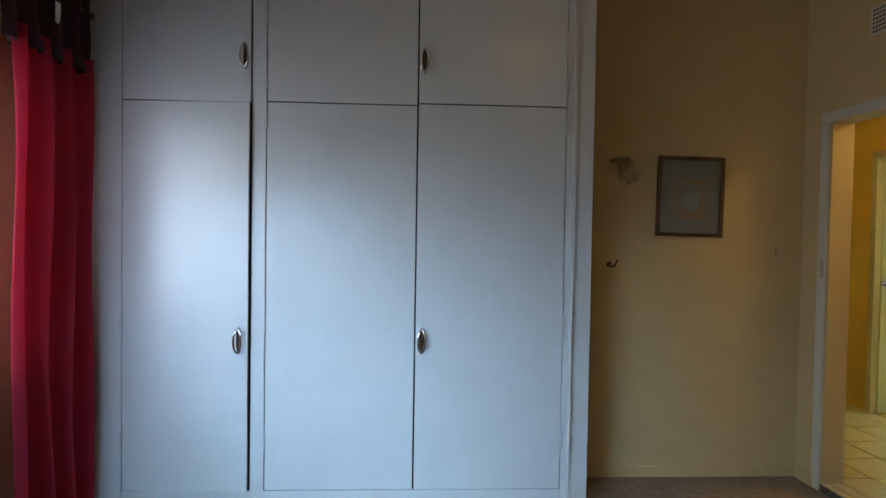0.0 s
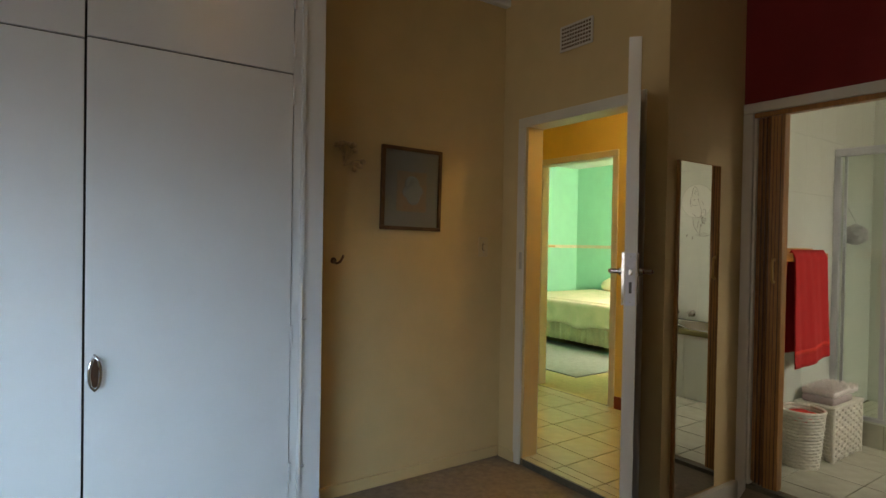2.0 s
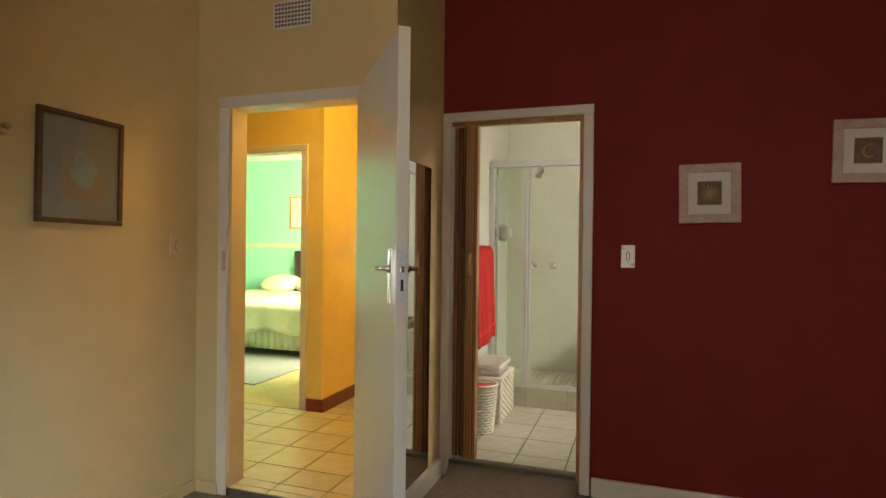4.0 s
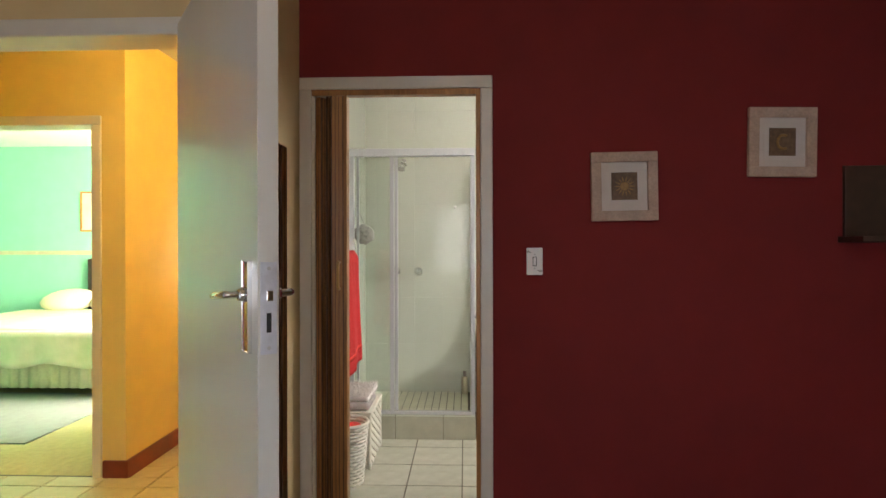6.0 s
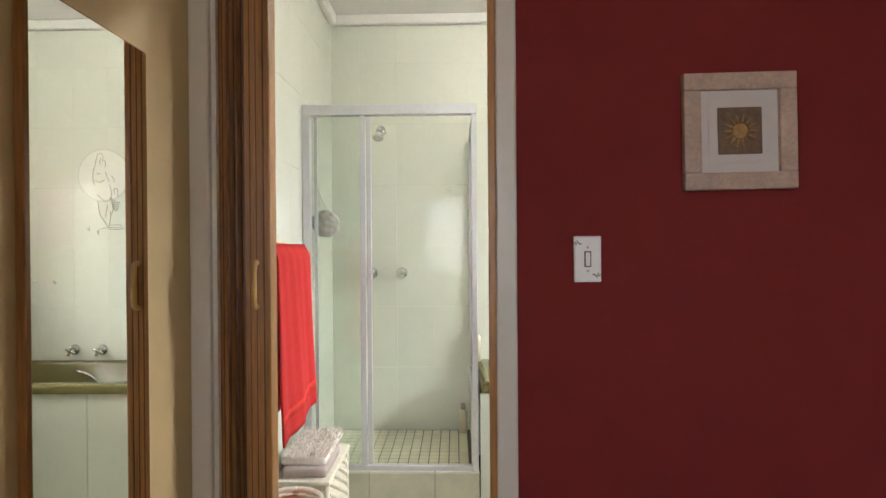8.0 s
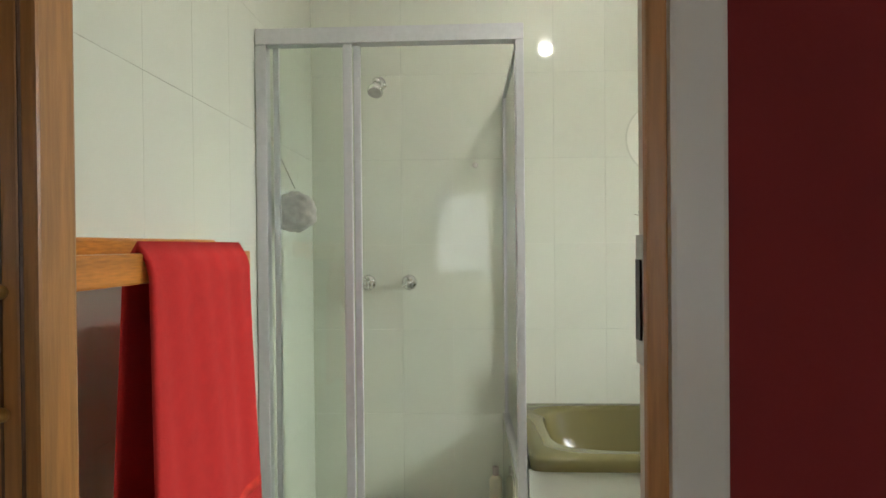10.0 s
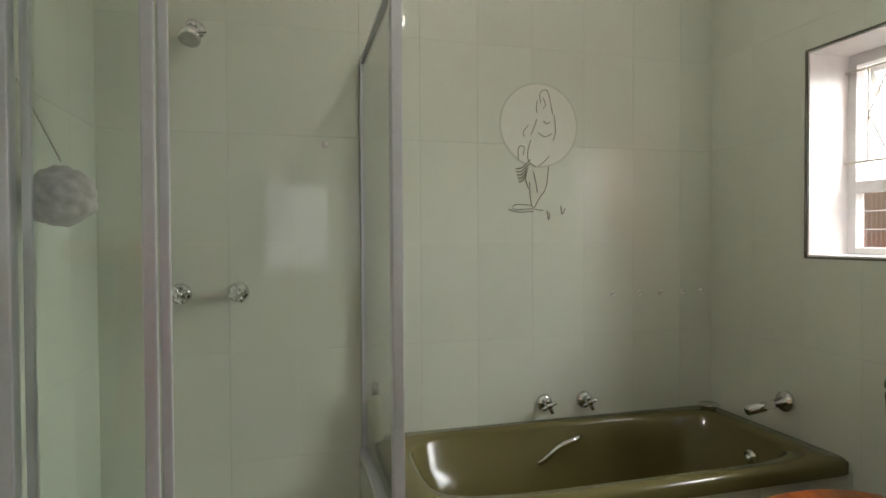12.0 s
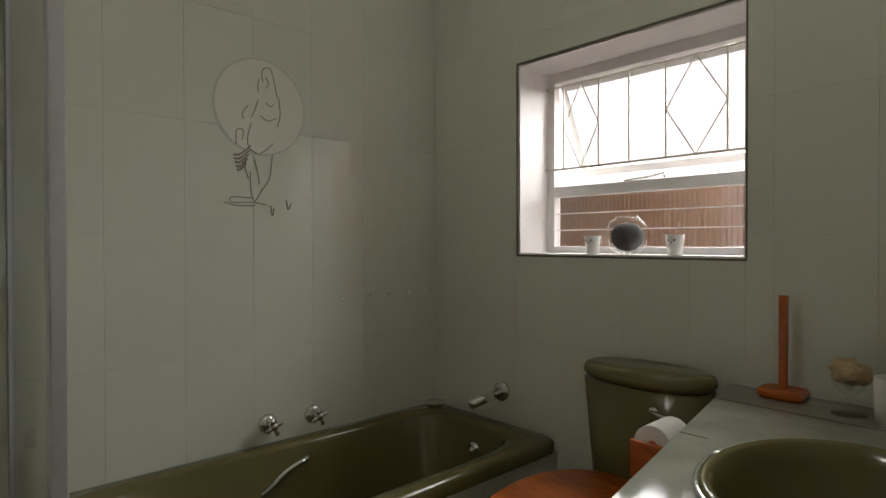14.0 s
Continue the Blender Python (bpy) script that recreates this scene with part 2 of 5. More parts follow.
def box(x0, x1, y0, y1, z0, z1, bev=0.0, bm=None, m=None):
    bm = bm or bmesh.new()
    made = bmesh.ops.create_cube(bm, size=1)["verts"]
    for v in made:
        v.co = Vector(((x0 + x1) / 2 + v.co.x * (x1 - x0), (y0 + y1) / 2 + v.co.y * (y1 - y0), (z0 + z1) / 2 + v.co.z * (z1 - z0)))
    if bev:
        edges = list({e for v in made for e in v.link_edges})
        made = bmesh.ops.bevel(bm, geom=edges, offset=bev, segments=2, affect="EDGES", profile=0.6)["verts"]
    if m is not None:
        bmesh.ops.transform(bm, matrix=m, verts=list(made))
    return bm


def rod(a, b, r0, r1=None, segs=14, bm=None):
    bm = bm or bmesh.new()
    a, b = Vector(a), Vector(b)
    r1 = r0 if r1 is None else r1
    made = bmesh.ops.create_cone(bm, cap_ends=True, segments=segs, radius1=r0, radius2=r1, depth=(b - a).length)["verts"]
    m = Matrix.Translation((a + b) / 2) @ (b - a).to_track_quat("Z", "Y").to_matrix().to_4x4()
    bmesh.ops.transform(bm, matrix=m, verts=made)
    return bm


def ball(c, r, sx=1, sy=1, sz=1, bm=None, segs=18):
    bm = bm or bmesh.new()
    made = bmesh.ops.create_uvsphere(bm, u_segments=segs, v_segments=segs // 2 + 2, radius=r)["verts"]
    for v in made:
        v.co = Vector((c[0] + v.co.x * sx, c[1] + v.co.y * sy, c[2] + v.co.z * sz))
    return bm


def lathe(profile, segs=28, bm=None, sx=1, sy=1, c=(0, 0, 0)):
    """Surface of revolution about z; profile of (radius, height)."""
    bm = bm or bmesh.new()
    rings = []
    for r, z in profile:
        rings.append([bm.verts.new((c[0] + sx * r * math.cos(2 * math.pi * i / segs), c[1] + sy * r * math.sin(2 * math.pi * i / segs), c[2] + z)) for i in range(segs)])
    for a, b in zip(rings, rings[1:]):
        for i in range(segs):
            j = (i + 1) % segs
            bm.faces.new((a[i], a[j], b[j], b[i]))
    bm.faces.new(rings[0][::-1])
    bm.faces.new(rings[-1])
    return bm


def tube(points, r, segs=10, bm=None):
    """Bent bar through points."""
    bm = bm or bmesh.new()
    pts = [Vector(p) for p in points]
    rings = []
    up = Vector((0.13, 0.21, 0.97))
    for i, p in enumerate(pts):
        d = (pts[min(i + 1, len(pts) - 1)] - pts[max(i - 1, 0)]).normalized()
        s = d.cross(up).normalized()
        t = s.cross(d)
        rings.append([bm.verts.new(p + r * (math.cos(2 * math.pi * k / segs) * s + math.sin(2 * math.pi * k / segs) * t)) for k in range(segs)])
    for a, b in zip(rings, rings[1:]):
        for k in range(segs):
            j = (k + 1) % segs
            bm.faces.new((a[k], a[j], b[j], b[k]))
    bm.faces.new(rings[0][::-1])
    bm.faces.new(rings[-1])
    return bm


def curve_points(pts, steps=6):
    """Catmull-Rom through points."""
    p = [Vector(q) for q in pts]
    p = [2 * p[0] - p[1], *p, 2 * p[-1] - p[-2]]
    out = []
    for i in range(1, len(p) - 2):
        for s in range(steps):
            t = s / steps
            out.append(0.5 * (2 * p[i] + (p[i + 1] - p[i - 1]) * t + (2 * p[i - 1] - 5 * p[i] + 4 * p[i + 1] - p[i + 2]) * t * t + (3 * p[i] - p[i - 1] - 3 * p[i + 1] + p[i + 2]) * t ** 3))
    return [*out, p[-2]]


def sheet(f, nu, nv, thick, bm=None):
    """Cloth: a grid f(u, v) with thickness."""
    bm = bm or bmesh.new()
    g = [[bm.verts.new(f(i / nu, j / nv)) for j in range(nv + 1)] for i in range(nu + 1)]
    faces = [bm.faces.new((g[i][j], g[i + 1][j], g[i + 1][j + 1], g[i][j + 1])) for i in range(nu) for j in range(nv)]
    bm.normal_update()
    bmesh.ops.solidify(bm, geom=faces, thickness=thick)
    return bm


def prism(outline, z0, z1, bm=None):
    bm = bm or bmesh.new()
    a = [bm.verts.new((x, y, z0)) for x, y in outline]
    b = [bm.verts.new((x, y, z1)) for x, y in outline]
    k = len(outline)
    for i in range(k):
        bm.faces.new((a[i], a[(i + 1) % k], b[(i + 1) % k], b[i]))
    bm.faces.new(a[::-1])
    bm.faces.new(b)
    return bm


# ---- plan ----
FLOOR, BATH_FLOOR = -0.05, 0.05
CEIL = 2.90
WX, NY, DX, RX, MY, SY = -1.25, 3.33, 2.82, 3.515, 2.135, -2.9
BX0, BX1, BY0, BY1 = 3.565, 5.45, -0.13, 2.175

# ---- structure ----
setting("floor_bedroom", box(WX - 0.2, RX, SY - 0.2, NY + 0.2, -0.25, FLOOR), CARPET, "taupe cut-pile carpet of the bedroom")
setting("ceiling_bedroom", box(WX - 0.2, RX + 0.05, SY - 0.2, NY + 0.2, CEIL, CEIL + 0.1), CEILING, "white painted bedroom ceiling")
setting("wall_north", box(WX - 0.2, DX + 0.06, NY, NY + 0.14, -0.25, CEIL), CREAM_WALL, "cream painted recess wall beside the cupboards")
bm = box(DX, DX + 0.12, 3.10, NY, -0.25, CEIL)
box(DX, DX + 0.12, 2.27, 3.10, 2.075, CEIL, bm=bm)
box(DX, DX + 0.12, MY, 2.27, -0.25, CEIL, bm=bm)
setting("wall_passage_door", bm, CREAM_WALL, "cream painted wall with the passage doorway")
setting("wall_mirror", box(DX + 0.12, RX, MY, MY + 0.13, -0.25, CEIL), CREAM_WALL, "cream return wall that carries the mirror")
bm = box(RX, RX + 0.025, SY, 1.315, -0.25, CEIL)
box(RX, RX + 0.025, 1.315, 2.085, 2.045, CEIL, bm=bm)
box(RX, RX + 0.025, 2.085, MY + 0.13, -0.25, CEIL, bm=bm)
setting("wall_red", bm, RED_WALL, "dark red painted wall round the bathroom doorway")
bm = box(WX - 0.2, WX, SY, -0.75, -0.25, CEIL)
box(WX - 0.2, WX, 2.45, NY, -0.25, CEIL, bm=bm)
box(WX - 0.2, WX, -0.75, 2.45, -0.25, 0.85, bm=bm)
box(WX - 0.2, WX, -0.75, 2.45, 2.18, CEIL, bm=bm)
setting("wall_west", bm, CREAM_WALL, "cream wall with the bedroom window")
setting("wall_south", box(WX - 0.2, RX + 0.025, SY - 0.14, SY, -0.25, CEIL), CREAM_WALL, "plain cream wall behind")
setting("cornice_bedroom", box(1.41, DX, NY - 0.05, NY, CEIL - 0.06, CEIL, 0.012), CEILING, "white cornice along the recess wall")
setting("baseboard_recess", box(1.41, DX - 0.02, NY - 0.018, NY, FLOOR, 0.015, 0.004), CREAM_WALL, "low cream skirting under the recess wall")
setting("baseboard_door_wall", box(DX - 0.02, DX, 3.17, NY - 0.018, FLOOR, 0.015, 0.004), CREAM_WALL, "cream skirting beside the door frame")
setting("baseboard_mirror", box(DX - 0.01, RX - 0.03, MY - 0.03, MY, FLOOR, 0.055, 0.005), TRIM, "cream skirting ledge below the mirror")
setting("baseboard_red", box(RX - 0.02, RX, SY, 1.25, FLOOR, 0.055, 0.004), TRIM, "cream skirting under the red wall")

# passage
bm = box(DX, 5.6, 2.265, 3.40, -0.25, -0.006)
box(DX, 4.23, 3.40, 5.2, -0.25, -0.006, bm=bm)
setting("floor_passage", bm, GREY_GROUT, "grouted bed of the passage floor")
setting("ceiling_passage", box(4.32, 5.72, 2.2, 3.56, 2.62, 2.73, bm=box(DX + 0.12, 4.32, 2.2, 5.4, 2.62, 2.73)), CEILING, "white ceiling of the passage")
setting("wall_passage_end", box(5.6, 5.72, 2.265, 3.47, -0.25, 2.62), YELLOW_WALL, "yellow wall closing the passage")
setting("wall_passage_south", box(DX + 0.12, 5.6, 2.268, 2.30, -0.01, 2.62), YELLOW_WALL, "yellow passage wall behind the bathroom")
bm = box(4.32, 5.6, 3.36, 3.56, -0.25, 2.62)
box(4.20, 4.32, 3.36, 3.545, -0.25, 2.62, bm=bm)
box(4.20, 4.32, 3.545, 4.435, 2.06, 2.62, bm=bm)
box(4.20, 4.32, 4.435, 5.3, -0.25, 2.62, bm=bm)
setting("wall_passage_north", bm, YELLOW_WALL, "yellow passage wall with the green room doorway")
setting("wall_passage_west", box(DX, DX + 0.12, NY + 0.14, 5.3, -0.25, 2.62), YELLOW_WALL, "yellow wall at the far end of the passage")
setting("wall_passage_far", box(DX, 4.32, 5.3, 5.4, -0.25, 2.62), YELLOW_WALL, "yellow end wall of the passage")
bm = box(4.19, 5.6, 3.34, 3.36, -0.006, 0.10, 0.004)
box(4.182, 4.20, 3.34, 3.49, -0.006, 0.10, 0.004, bm=bm)
setting("baseboard_passage", bm, BRICK_RED, "red-brown glazed skirting in the passage")

# green room
setting("floor_green_room", box(4.23, 8.05, 2.75, 7.6, -0.25, -0.01), GREEN_CARPET, "straw coloured carpet of the green room")
setting("ceiling_green_room", box(5.72, 8.07, 2.63, 3.56, 2.62, 2.73, bm=box(4.32, 8.07, 3.56, 7.42, 2.62, 2.73)), CEILING, "white ceiling of the green room")
setting("wall_green_east", box(7.95, 8.07, 2.75, 7.6, -0.25, 2.62), GREEN_WALL, "mint green wall behind the bed")
setting("wall_green_north", box(4.32, 7.95, 7.3, 7.42, -0.25, 2.62), GREEN_WALL, "mint green side wall")
setting("wall_green_south", box(5.72, 7.95, 2.63, 2.75, -0.25, 2.62), GREEN_WALL, "mint green wall with daylight")
setting("wall_green_near", box(5.6, 5.72, 3.47, 3.6, -0.25, 2.62), GREEN_WALL, "mint green corner wall")
setting("wall_green_west", box(4.337, 4.35, 4.43, 7.3, -0.25, 2.62), GREEN_WALL, "mint green wall beside the doorway")
bm = box(7.935, 7.95, 2.75, 7.3, 1.26, 1.31)
box(4.34, 7.935, 7.285, 7.3, 1.26, 1.31, bm=bm)
setting("trim_green_room", bm, material("peach_border", (0.62, 0.50, 0.32), 0.6, grain=0.1), "peach wallpaper border round the green room")

# bathroom
setting("floor_bathroom", box(RX, BX1, BY0, BY1, -0.25, BATH_FLOOR - 0.006), GREY_GROUT, "grouted bed of the bathroom floor")
setting("ceiling_bathroom", box(RX + 0.05, BX1 + 0.1, BY0 - 0.1, BY1 + 0.1, 2.70, 2.8), CEILING, "white bathroom ceiling")
bm = box(BX1 - 0.05, BX1 - 0.008, BY0, BY1, 2.64, 2.70, 0.012)
box(BX0, BX1 - 0.05, BY1 - 0.05, BY1 - 0.008, 2.64, 2.70, 0.012, bm=bm)
box(BX0, BX1 - 0.05, BY0 + 0.008, BY0 + 0.05, 2.64, 2.70, 0.012, bm=bm)
setting("cornice_bathroom", bm, CEILING, "white cornice round the bathroom ceiling")
WIN = (4.20, 4.99, 1.258, 1.955)
wall_bath_east = setting("wall_bathroom_east", box(BX1, BX1 + 0.12, BY0 - 0.3, BY1 + 0.1, -0.25, 2.72), GROUT, "tiled bathroom wall behind bath and shower")
wall_bath_north = setting("wall_bathroom_north", box(RX + 0.025, BX1, BY1, BY1 + 0.085, -0.25, 2.72), GROUT, "tiled bathroom wall beside the shower")
bm = box(RX + 0.025, WIN[0], BY0 - 0.24, BY0, -0.25, 2.72)
box(WIN[1], BX1, BY0 - 0.24, BY0, -0.25, 2.72, bm=bm)
box(WIN[0], WIN[1], BY0 - 0.24, BY0, -0.25, WIN[2], bm=bm)
box(WIN[0], WIN[1], BY0 - 0.24, BY0, WIN[3], 2.72, bm=bm)
wall_bath_south = setting("wall_bathroom_south", bm, GROUT, "tiled bathroom wall with the window")
bm = box(RX + 0.025, BX0, BY0, 1.30, -0.25, 2.72)
box(RX + 0.025, BX0, 1.30, 2.10, 2.06, 2.72, bm=bm)
box(RX + 0.025, BX0, 2.10, BY1, -0.25, 2.72, bm=bm)
setting("wall_bathroom_west", bm, WALL_TILE, "glazed cream bathroom wall beside the doorway")
setting("threshold", prism([(-1, 0), (0, 0), (0, 1)], 0, 1), CARPET, "carpeted rise to the bathroom doorway")
bpy.data.objects["threshold"].matrix_world = Matrix(((0.16, 0, 0, RX + 0.045), (0, 0, 0.752, 1.323), (0, BATH_FLOOR - FLOOR, 0, FLOOR), (0, 0, 0, 1)))


def door_frame(name, label, axis_x, y0, y1, top, bottom, face, depth):
    """Pressed frame in a wall across x: two jambs and a head with a rebate."""
    ob = thing(name, label, "door frame", kind="structure")
    x0, x1 = axis_x - 0.012, axis_x + depth
    part("jamb", box(x0, x1, y0, y0 + face, bottom, top - face, 0.006), TRIM, ob)
    part("jamb", box(x0, x1, y1 - face, y1, bottom, top - face, 0.006), TRIM, ob)
    part("head", box(x0, x1, y0, y1, top - face, top, 0.006), TRIM, ob)
    part("rebate", box(x0 + depth * 0.4, x1 - 0.004, y0 + face, y0 + face + 0.012, bottom, top - face), TRIM, ob)
    part("rebate", box(x0 + depth * 0.4, x1 - 0.004, y1 - face - 0.012, y1 - face, bottom, top - face), TRIM, ob)
    return ob


f1 = door_frame("door_1", "cream enamelled frame of the passage door", DX, 2.255, 3.18, 2.108, FLOOR, 0.06, 0.135)
part("strike_plate", box(DX - 0.016, DX - 0.011, 3.125, 3.15, 1.17, 1.275, 0.001), DULL_STEEL, f1, "dull steel strike plate")
f2 = door_frame("door_2", "cream enamelled frame of the bathroom doorway", RX, 1.258, 2.134, 2.108, FLOOR, 0.055, 0.047)
part("strike_plate", box(RX + 0.016, RX + 0.042, 1.325, 1.329, 1.19, 1.32, 0.001), DULL_STEEL, f2, "steel strike plate with a dark slot")
part("strike_slot", box(RX + 0.022, RX + 0.036, 1.3285, 1.331, 1.215, 1.295), BLACK, f2)
part("receiving_strip", box(RX - 0.008, RX + 0.006, 1.313, 1.333, FLOOR + 0.01, 2.05, 0.003), FOLD_WOOD, f2, "brown receiving strip of the folding door")
part("track", box(RX - 0.004, RX + 0.04, 1.333, 2.078, 2.026, 2.052, 0.002), FOLD_WOOD, f2, "brown overhead track")
f3 = door_frame("door_3", "pale cream frame of the green room doorway", 4.20, 3.50, 4.475, 2.11, -0.006, 0.055, 0.135)

# bedroom window, blind and curtain
win = thing("window_1", "white bedroom window behind a slatted blind", "window", kind="structure")
for y in (-0.75, 0.82, 2.41):
    part("window_frame", box(WX - 0.16, WX - 0.12, y, y + 0.04, 0.85, 2.18, 0.004), WHITE_PAINT, win)
for z in (0.85, 2.14):
    part("window_frame", box(WX - 0.158, WX - 0.122, -0.71, 2.41, z, z + 0.04, 0.004), WHITE_PAINT, win)
pane = part("pane", box(WX - 0.142, WX - 0.138, -0.71, 2.41, 0.89, 2.14), PLAIN_GLASS, win)
pane.visible_shadow = False
# glowing panel added to send bluish daylight in through the blind
backdrop = setting("backdrop_bedroom", box(WX - 3.2, WX - 3.1, -4, 7.0, -1, 5), DAY_PANEL, "glowing panel added as daylight outside the bedroom window")

blind = thing("venetian_blind", "cream slatted venetian blind in the bedroom window", "blind")
slat_mesh = None
for i in range(28):
    z = 0.92 + i * 0.043
    if slat_mesh is None:
        ob = part("slat", box(-0.022, 0.022, -0.73, 2.43, -0.0012, 0.0012), BLIND, blind)
        slat_mesh = ob.data
    else:
        ob = new("slat", slat_mesh)
        ob.parent = blind
    ob.matrix_basis = pose(WX - 0.05, 0, z, 0, 10, 0)
part("head_rail", box(WX - 0.08, WX - 0.02, -0.74, 2.44, 2.125, 2.165, 0.004), BLIND, blind)

curtain = thing("curtain", "crimson curtain drawn aside beside the blind", "curtain")


def fold(u, v, y0, y1, x, waves, amp, z0, z1):
    y = y0 + (y1 - y0) * u
    k = 0.6 + 0.4 * v
    return Vector((x + amp * k * math.sin(u * waves * 2 * math.pi + 0.5 * math.sin(3 * v)) + 0.008 * math.sin(9 * v + u * 14), y + 0.012 * math.sin(7 * v), z0 + (z1 - z0) * (1 - v)))


part("drop", sheet(lambda u, v: fold(u, v, 2.33, 2.86, WX + 0.13, 3.2, 0.038, 0.01, 2.20), 90, 30, 0.004), RED_CURTAIN, curtain, smooth=True)
part("heading", sheet(lambda u, v: fold(u, v, 2.26, 2.86, WX + 0.135, 4, 0.037, 2.12, 2.66), 90, 8, 0.006), DARK_CLOTH, curtain, "dark maroon heading", smooth=True)
part("label_tag", box(WX + 0.176, WX + 0.178, 2.54, 2.575, 2.27, 2.36), PLASTIC, curtain, "small white tag")
rail = thing("curtain_rail", "dark curtain rail on a bracket above the window", "curtain rail")
part("pole", rod((WX + 0.12, -0.9, 2.43), (WX + 0.12, 2.90, 2.43), 0.011), DARK_FRAME, rail)
part("finial", ball((WX + 0.12, 2.905, 2.43), 0.02), DARK_FRAME, rail, smooth=True)
for y in (-0.8, 2.885):
    part("bracket", rod((WX, y, 2.43), (WX + 0.12, y, 2.43), 0.008), DARK_FRAME, rail)

# ---- bedroom things ----
WY = 2.91
wardrobe = thing("built_in_wardrobe", "white enamelled built-in wardrobe, one door slightly ajar", "wardrobe")
# solid block; its near-black colour paints the shade in the door gaps
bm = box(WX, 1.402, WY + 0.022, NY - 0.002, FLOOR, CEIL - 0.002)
part("carcass", bm, GAP_SHADE, wardrobe, "solid block painted near-black as shade in the door gaps")
for x0, x1 in ((WX, -0.980), (-0.341, -0.272), (1.258, 1.402)):
    part("stile", box(x0, x1, WY + 0.004, WY + 0.03, FLOOR, CEIL - 0.002, 0.003), WARDROBE, wardrobe)
part("edge_moulding", box(1.292, 1.312, WY - 0.006, WY + 0.004, FLOOR, CEIL - 0.01, 0.003), WARDROBE, wardrobe)
part("plinth", box(-0.980, 1.258, WY + 0.006, WY + 0.022, FLOOR, 0.06, 0.002), WARDROBE, wardrobe)
part("top_rail", box(-0.980, 1.258, WY + 0.006, WY + 0.022, 2.66, CEIL - 0.002, 0.002), WARDROBE, wardrobe)


def pull_handle(parent, x, y, z, s=1.0):
    """Oval chrome pull: a pointed back plate, two bosses and a bowed loop."""
    h = part("handle", tube([(x + 0.017 * s * math.sin(a), y - 0.016 - 0.010 * abs(math.sin(a)), z + 0.052 * s * math.cos(a)) for a in np.linspace(0, 2 * math.pi, 25)], 0.0055 * s, 8), CHROME, parent, "chrome cupboard handle", smooth=True)
    # plate colour carries the dark reflection of the chrome pull
    part("backplate", ball((x, y - 0.001, z), 0.062 * s, 0.20, 0.07, 1), DARK_FRAME, h, "plate coloured dark as the chrome's dark reflection", smooth=True)
    for dz in (-0.052, 0.052):
        part("boss", rod((x, y, z + dz * s), (x, y - 0.022, z + dz * s), 0.009 * s, 0.006 * s), CHROME, h, smooth=True)


def cupboard_door(x0, x1, z0, z1, hinge_left, handle_x, handle_z, ajar=0.0):
    d = part("door", box(0 if hinge_left else -(x1 - x0), (x1 - x0) if hinge_left else 0, 0, 0.018, z0, z1, 0.0025), WARDROBE, wardrobe)
    hx = x0 if hinge_left else x1
    d.matrix_basis = pose(hx, WY, 0, 0, 0, ajar)
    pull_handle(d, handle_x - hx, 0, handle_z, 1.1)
    for z in ((z0 + 0.11, z0 + 0.52 * (z1 - z0)) if z1 - z0 < 1 else (z0 + 0.25, z0 + 0.43 * (z1 - z0), z1 - 0.09)):
        part("hinge", rod((-0.004 if hinge_left else 0.004, -0.003, z - 0.04), (-0.004 if hinge_left else 0.004, -0.003, z + 0.04), 0.007), WARDROBE, d)


cupboard_door(-0.975, -0.349, 0.065, 2.026, True, -0.392, 0.835, -2.2)
# middle and last doors share one pull, the middle one has none
d = part("door", box(0, 0.752, 0, 0.018, 0.065, 2.034, 0.0025), WARDROBE, wardrobe)
d.matrix_basis = pose(-0.266, WY, 0)
for z in (0.32, 0.91, 1.945):
    part("hinge", rod((-0.004, -0.003, z - 0.04), (-0.004, -0.003, z + 0.04), 0.007), WARDROBE, d)
cupboard_door(0.494, 1.254, 0.065, 2.044, False, 0.525, 0.835)
cupboard_door(-0.975, -0.349, 2.032, 2.655, True, -0.375, 2.262)
d = part("door", box(0, 0.752, 0, 0.018, 2.040, 2.655, 0.0025), WARDROBE, wardrobe)
d.matrix_basis = pose(-0.266, WY, 0)
for z in (2.13, 2.45):
    part("hinge", rod((-0.004, -0.003, z - 0.035), (-0.004, -0.003, z + 0.035), 0.007), WARDROBE, d)
cupboard_door(0.494, 1.254, 2.050, 2.655, False, 0.520, 2.262)
part("lock_bar", rod((1.300, WY - 0.012, 0.30), (1.300, WY - 0.012, 1.14), 0.005), TRIM, wardrobe, "thin painted lock bar")
for z in (0.335, 0.985):
    part("staple", rod((1.300, WY - 0.012, z), (1.318, WY - 0.018, z), 0.006), DULL_STEEL, wardrobe, "small steel staple")


def wall_picture(name, label, m, w, h, rim, depth, frame_mat, mount_mat, group=""):
    """Framed picture: local x across, z up, hanging face towards -y."""
    ob = thing(name, label, "picture", group=group)
    ob.matrix_world = m
    for x0, x1, z0, z1 in ((-w / 2, w / 2, h / 2 - rim, h / 2), (-w / 2, w / 2, -h / 2, -h / 2 + rim), (-w / 2, -w / 2 + rim, -h / 2 + rim, h / 2 - rim), (w / 2 - rim, w / 2, -h / 2 + rim, h / 2 - rim)):
        part("frame_bar", box(x0, x1, -depth, 0, z0, z1, min(0.004, rim / 5)), frame_mat, ob)
    part("mount", box(-w / 2 + rim, w / 2 - rim, -depth * 0.45, -0.001, -h / 2 + rim, h / 2 - rim), mount_mat, ob)
    return ob


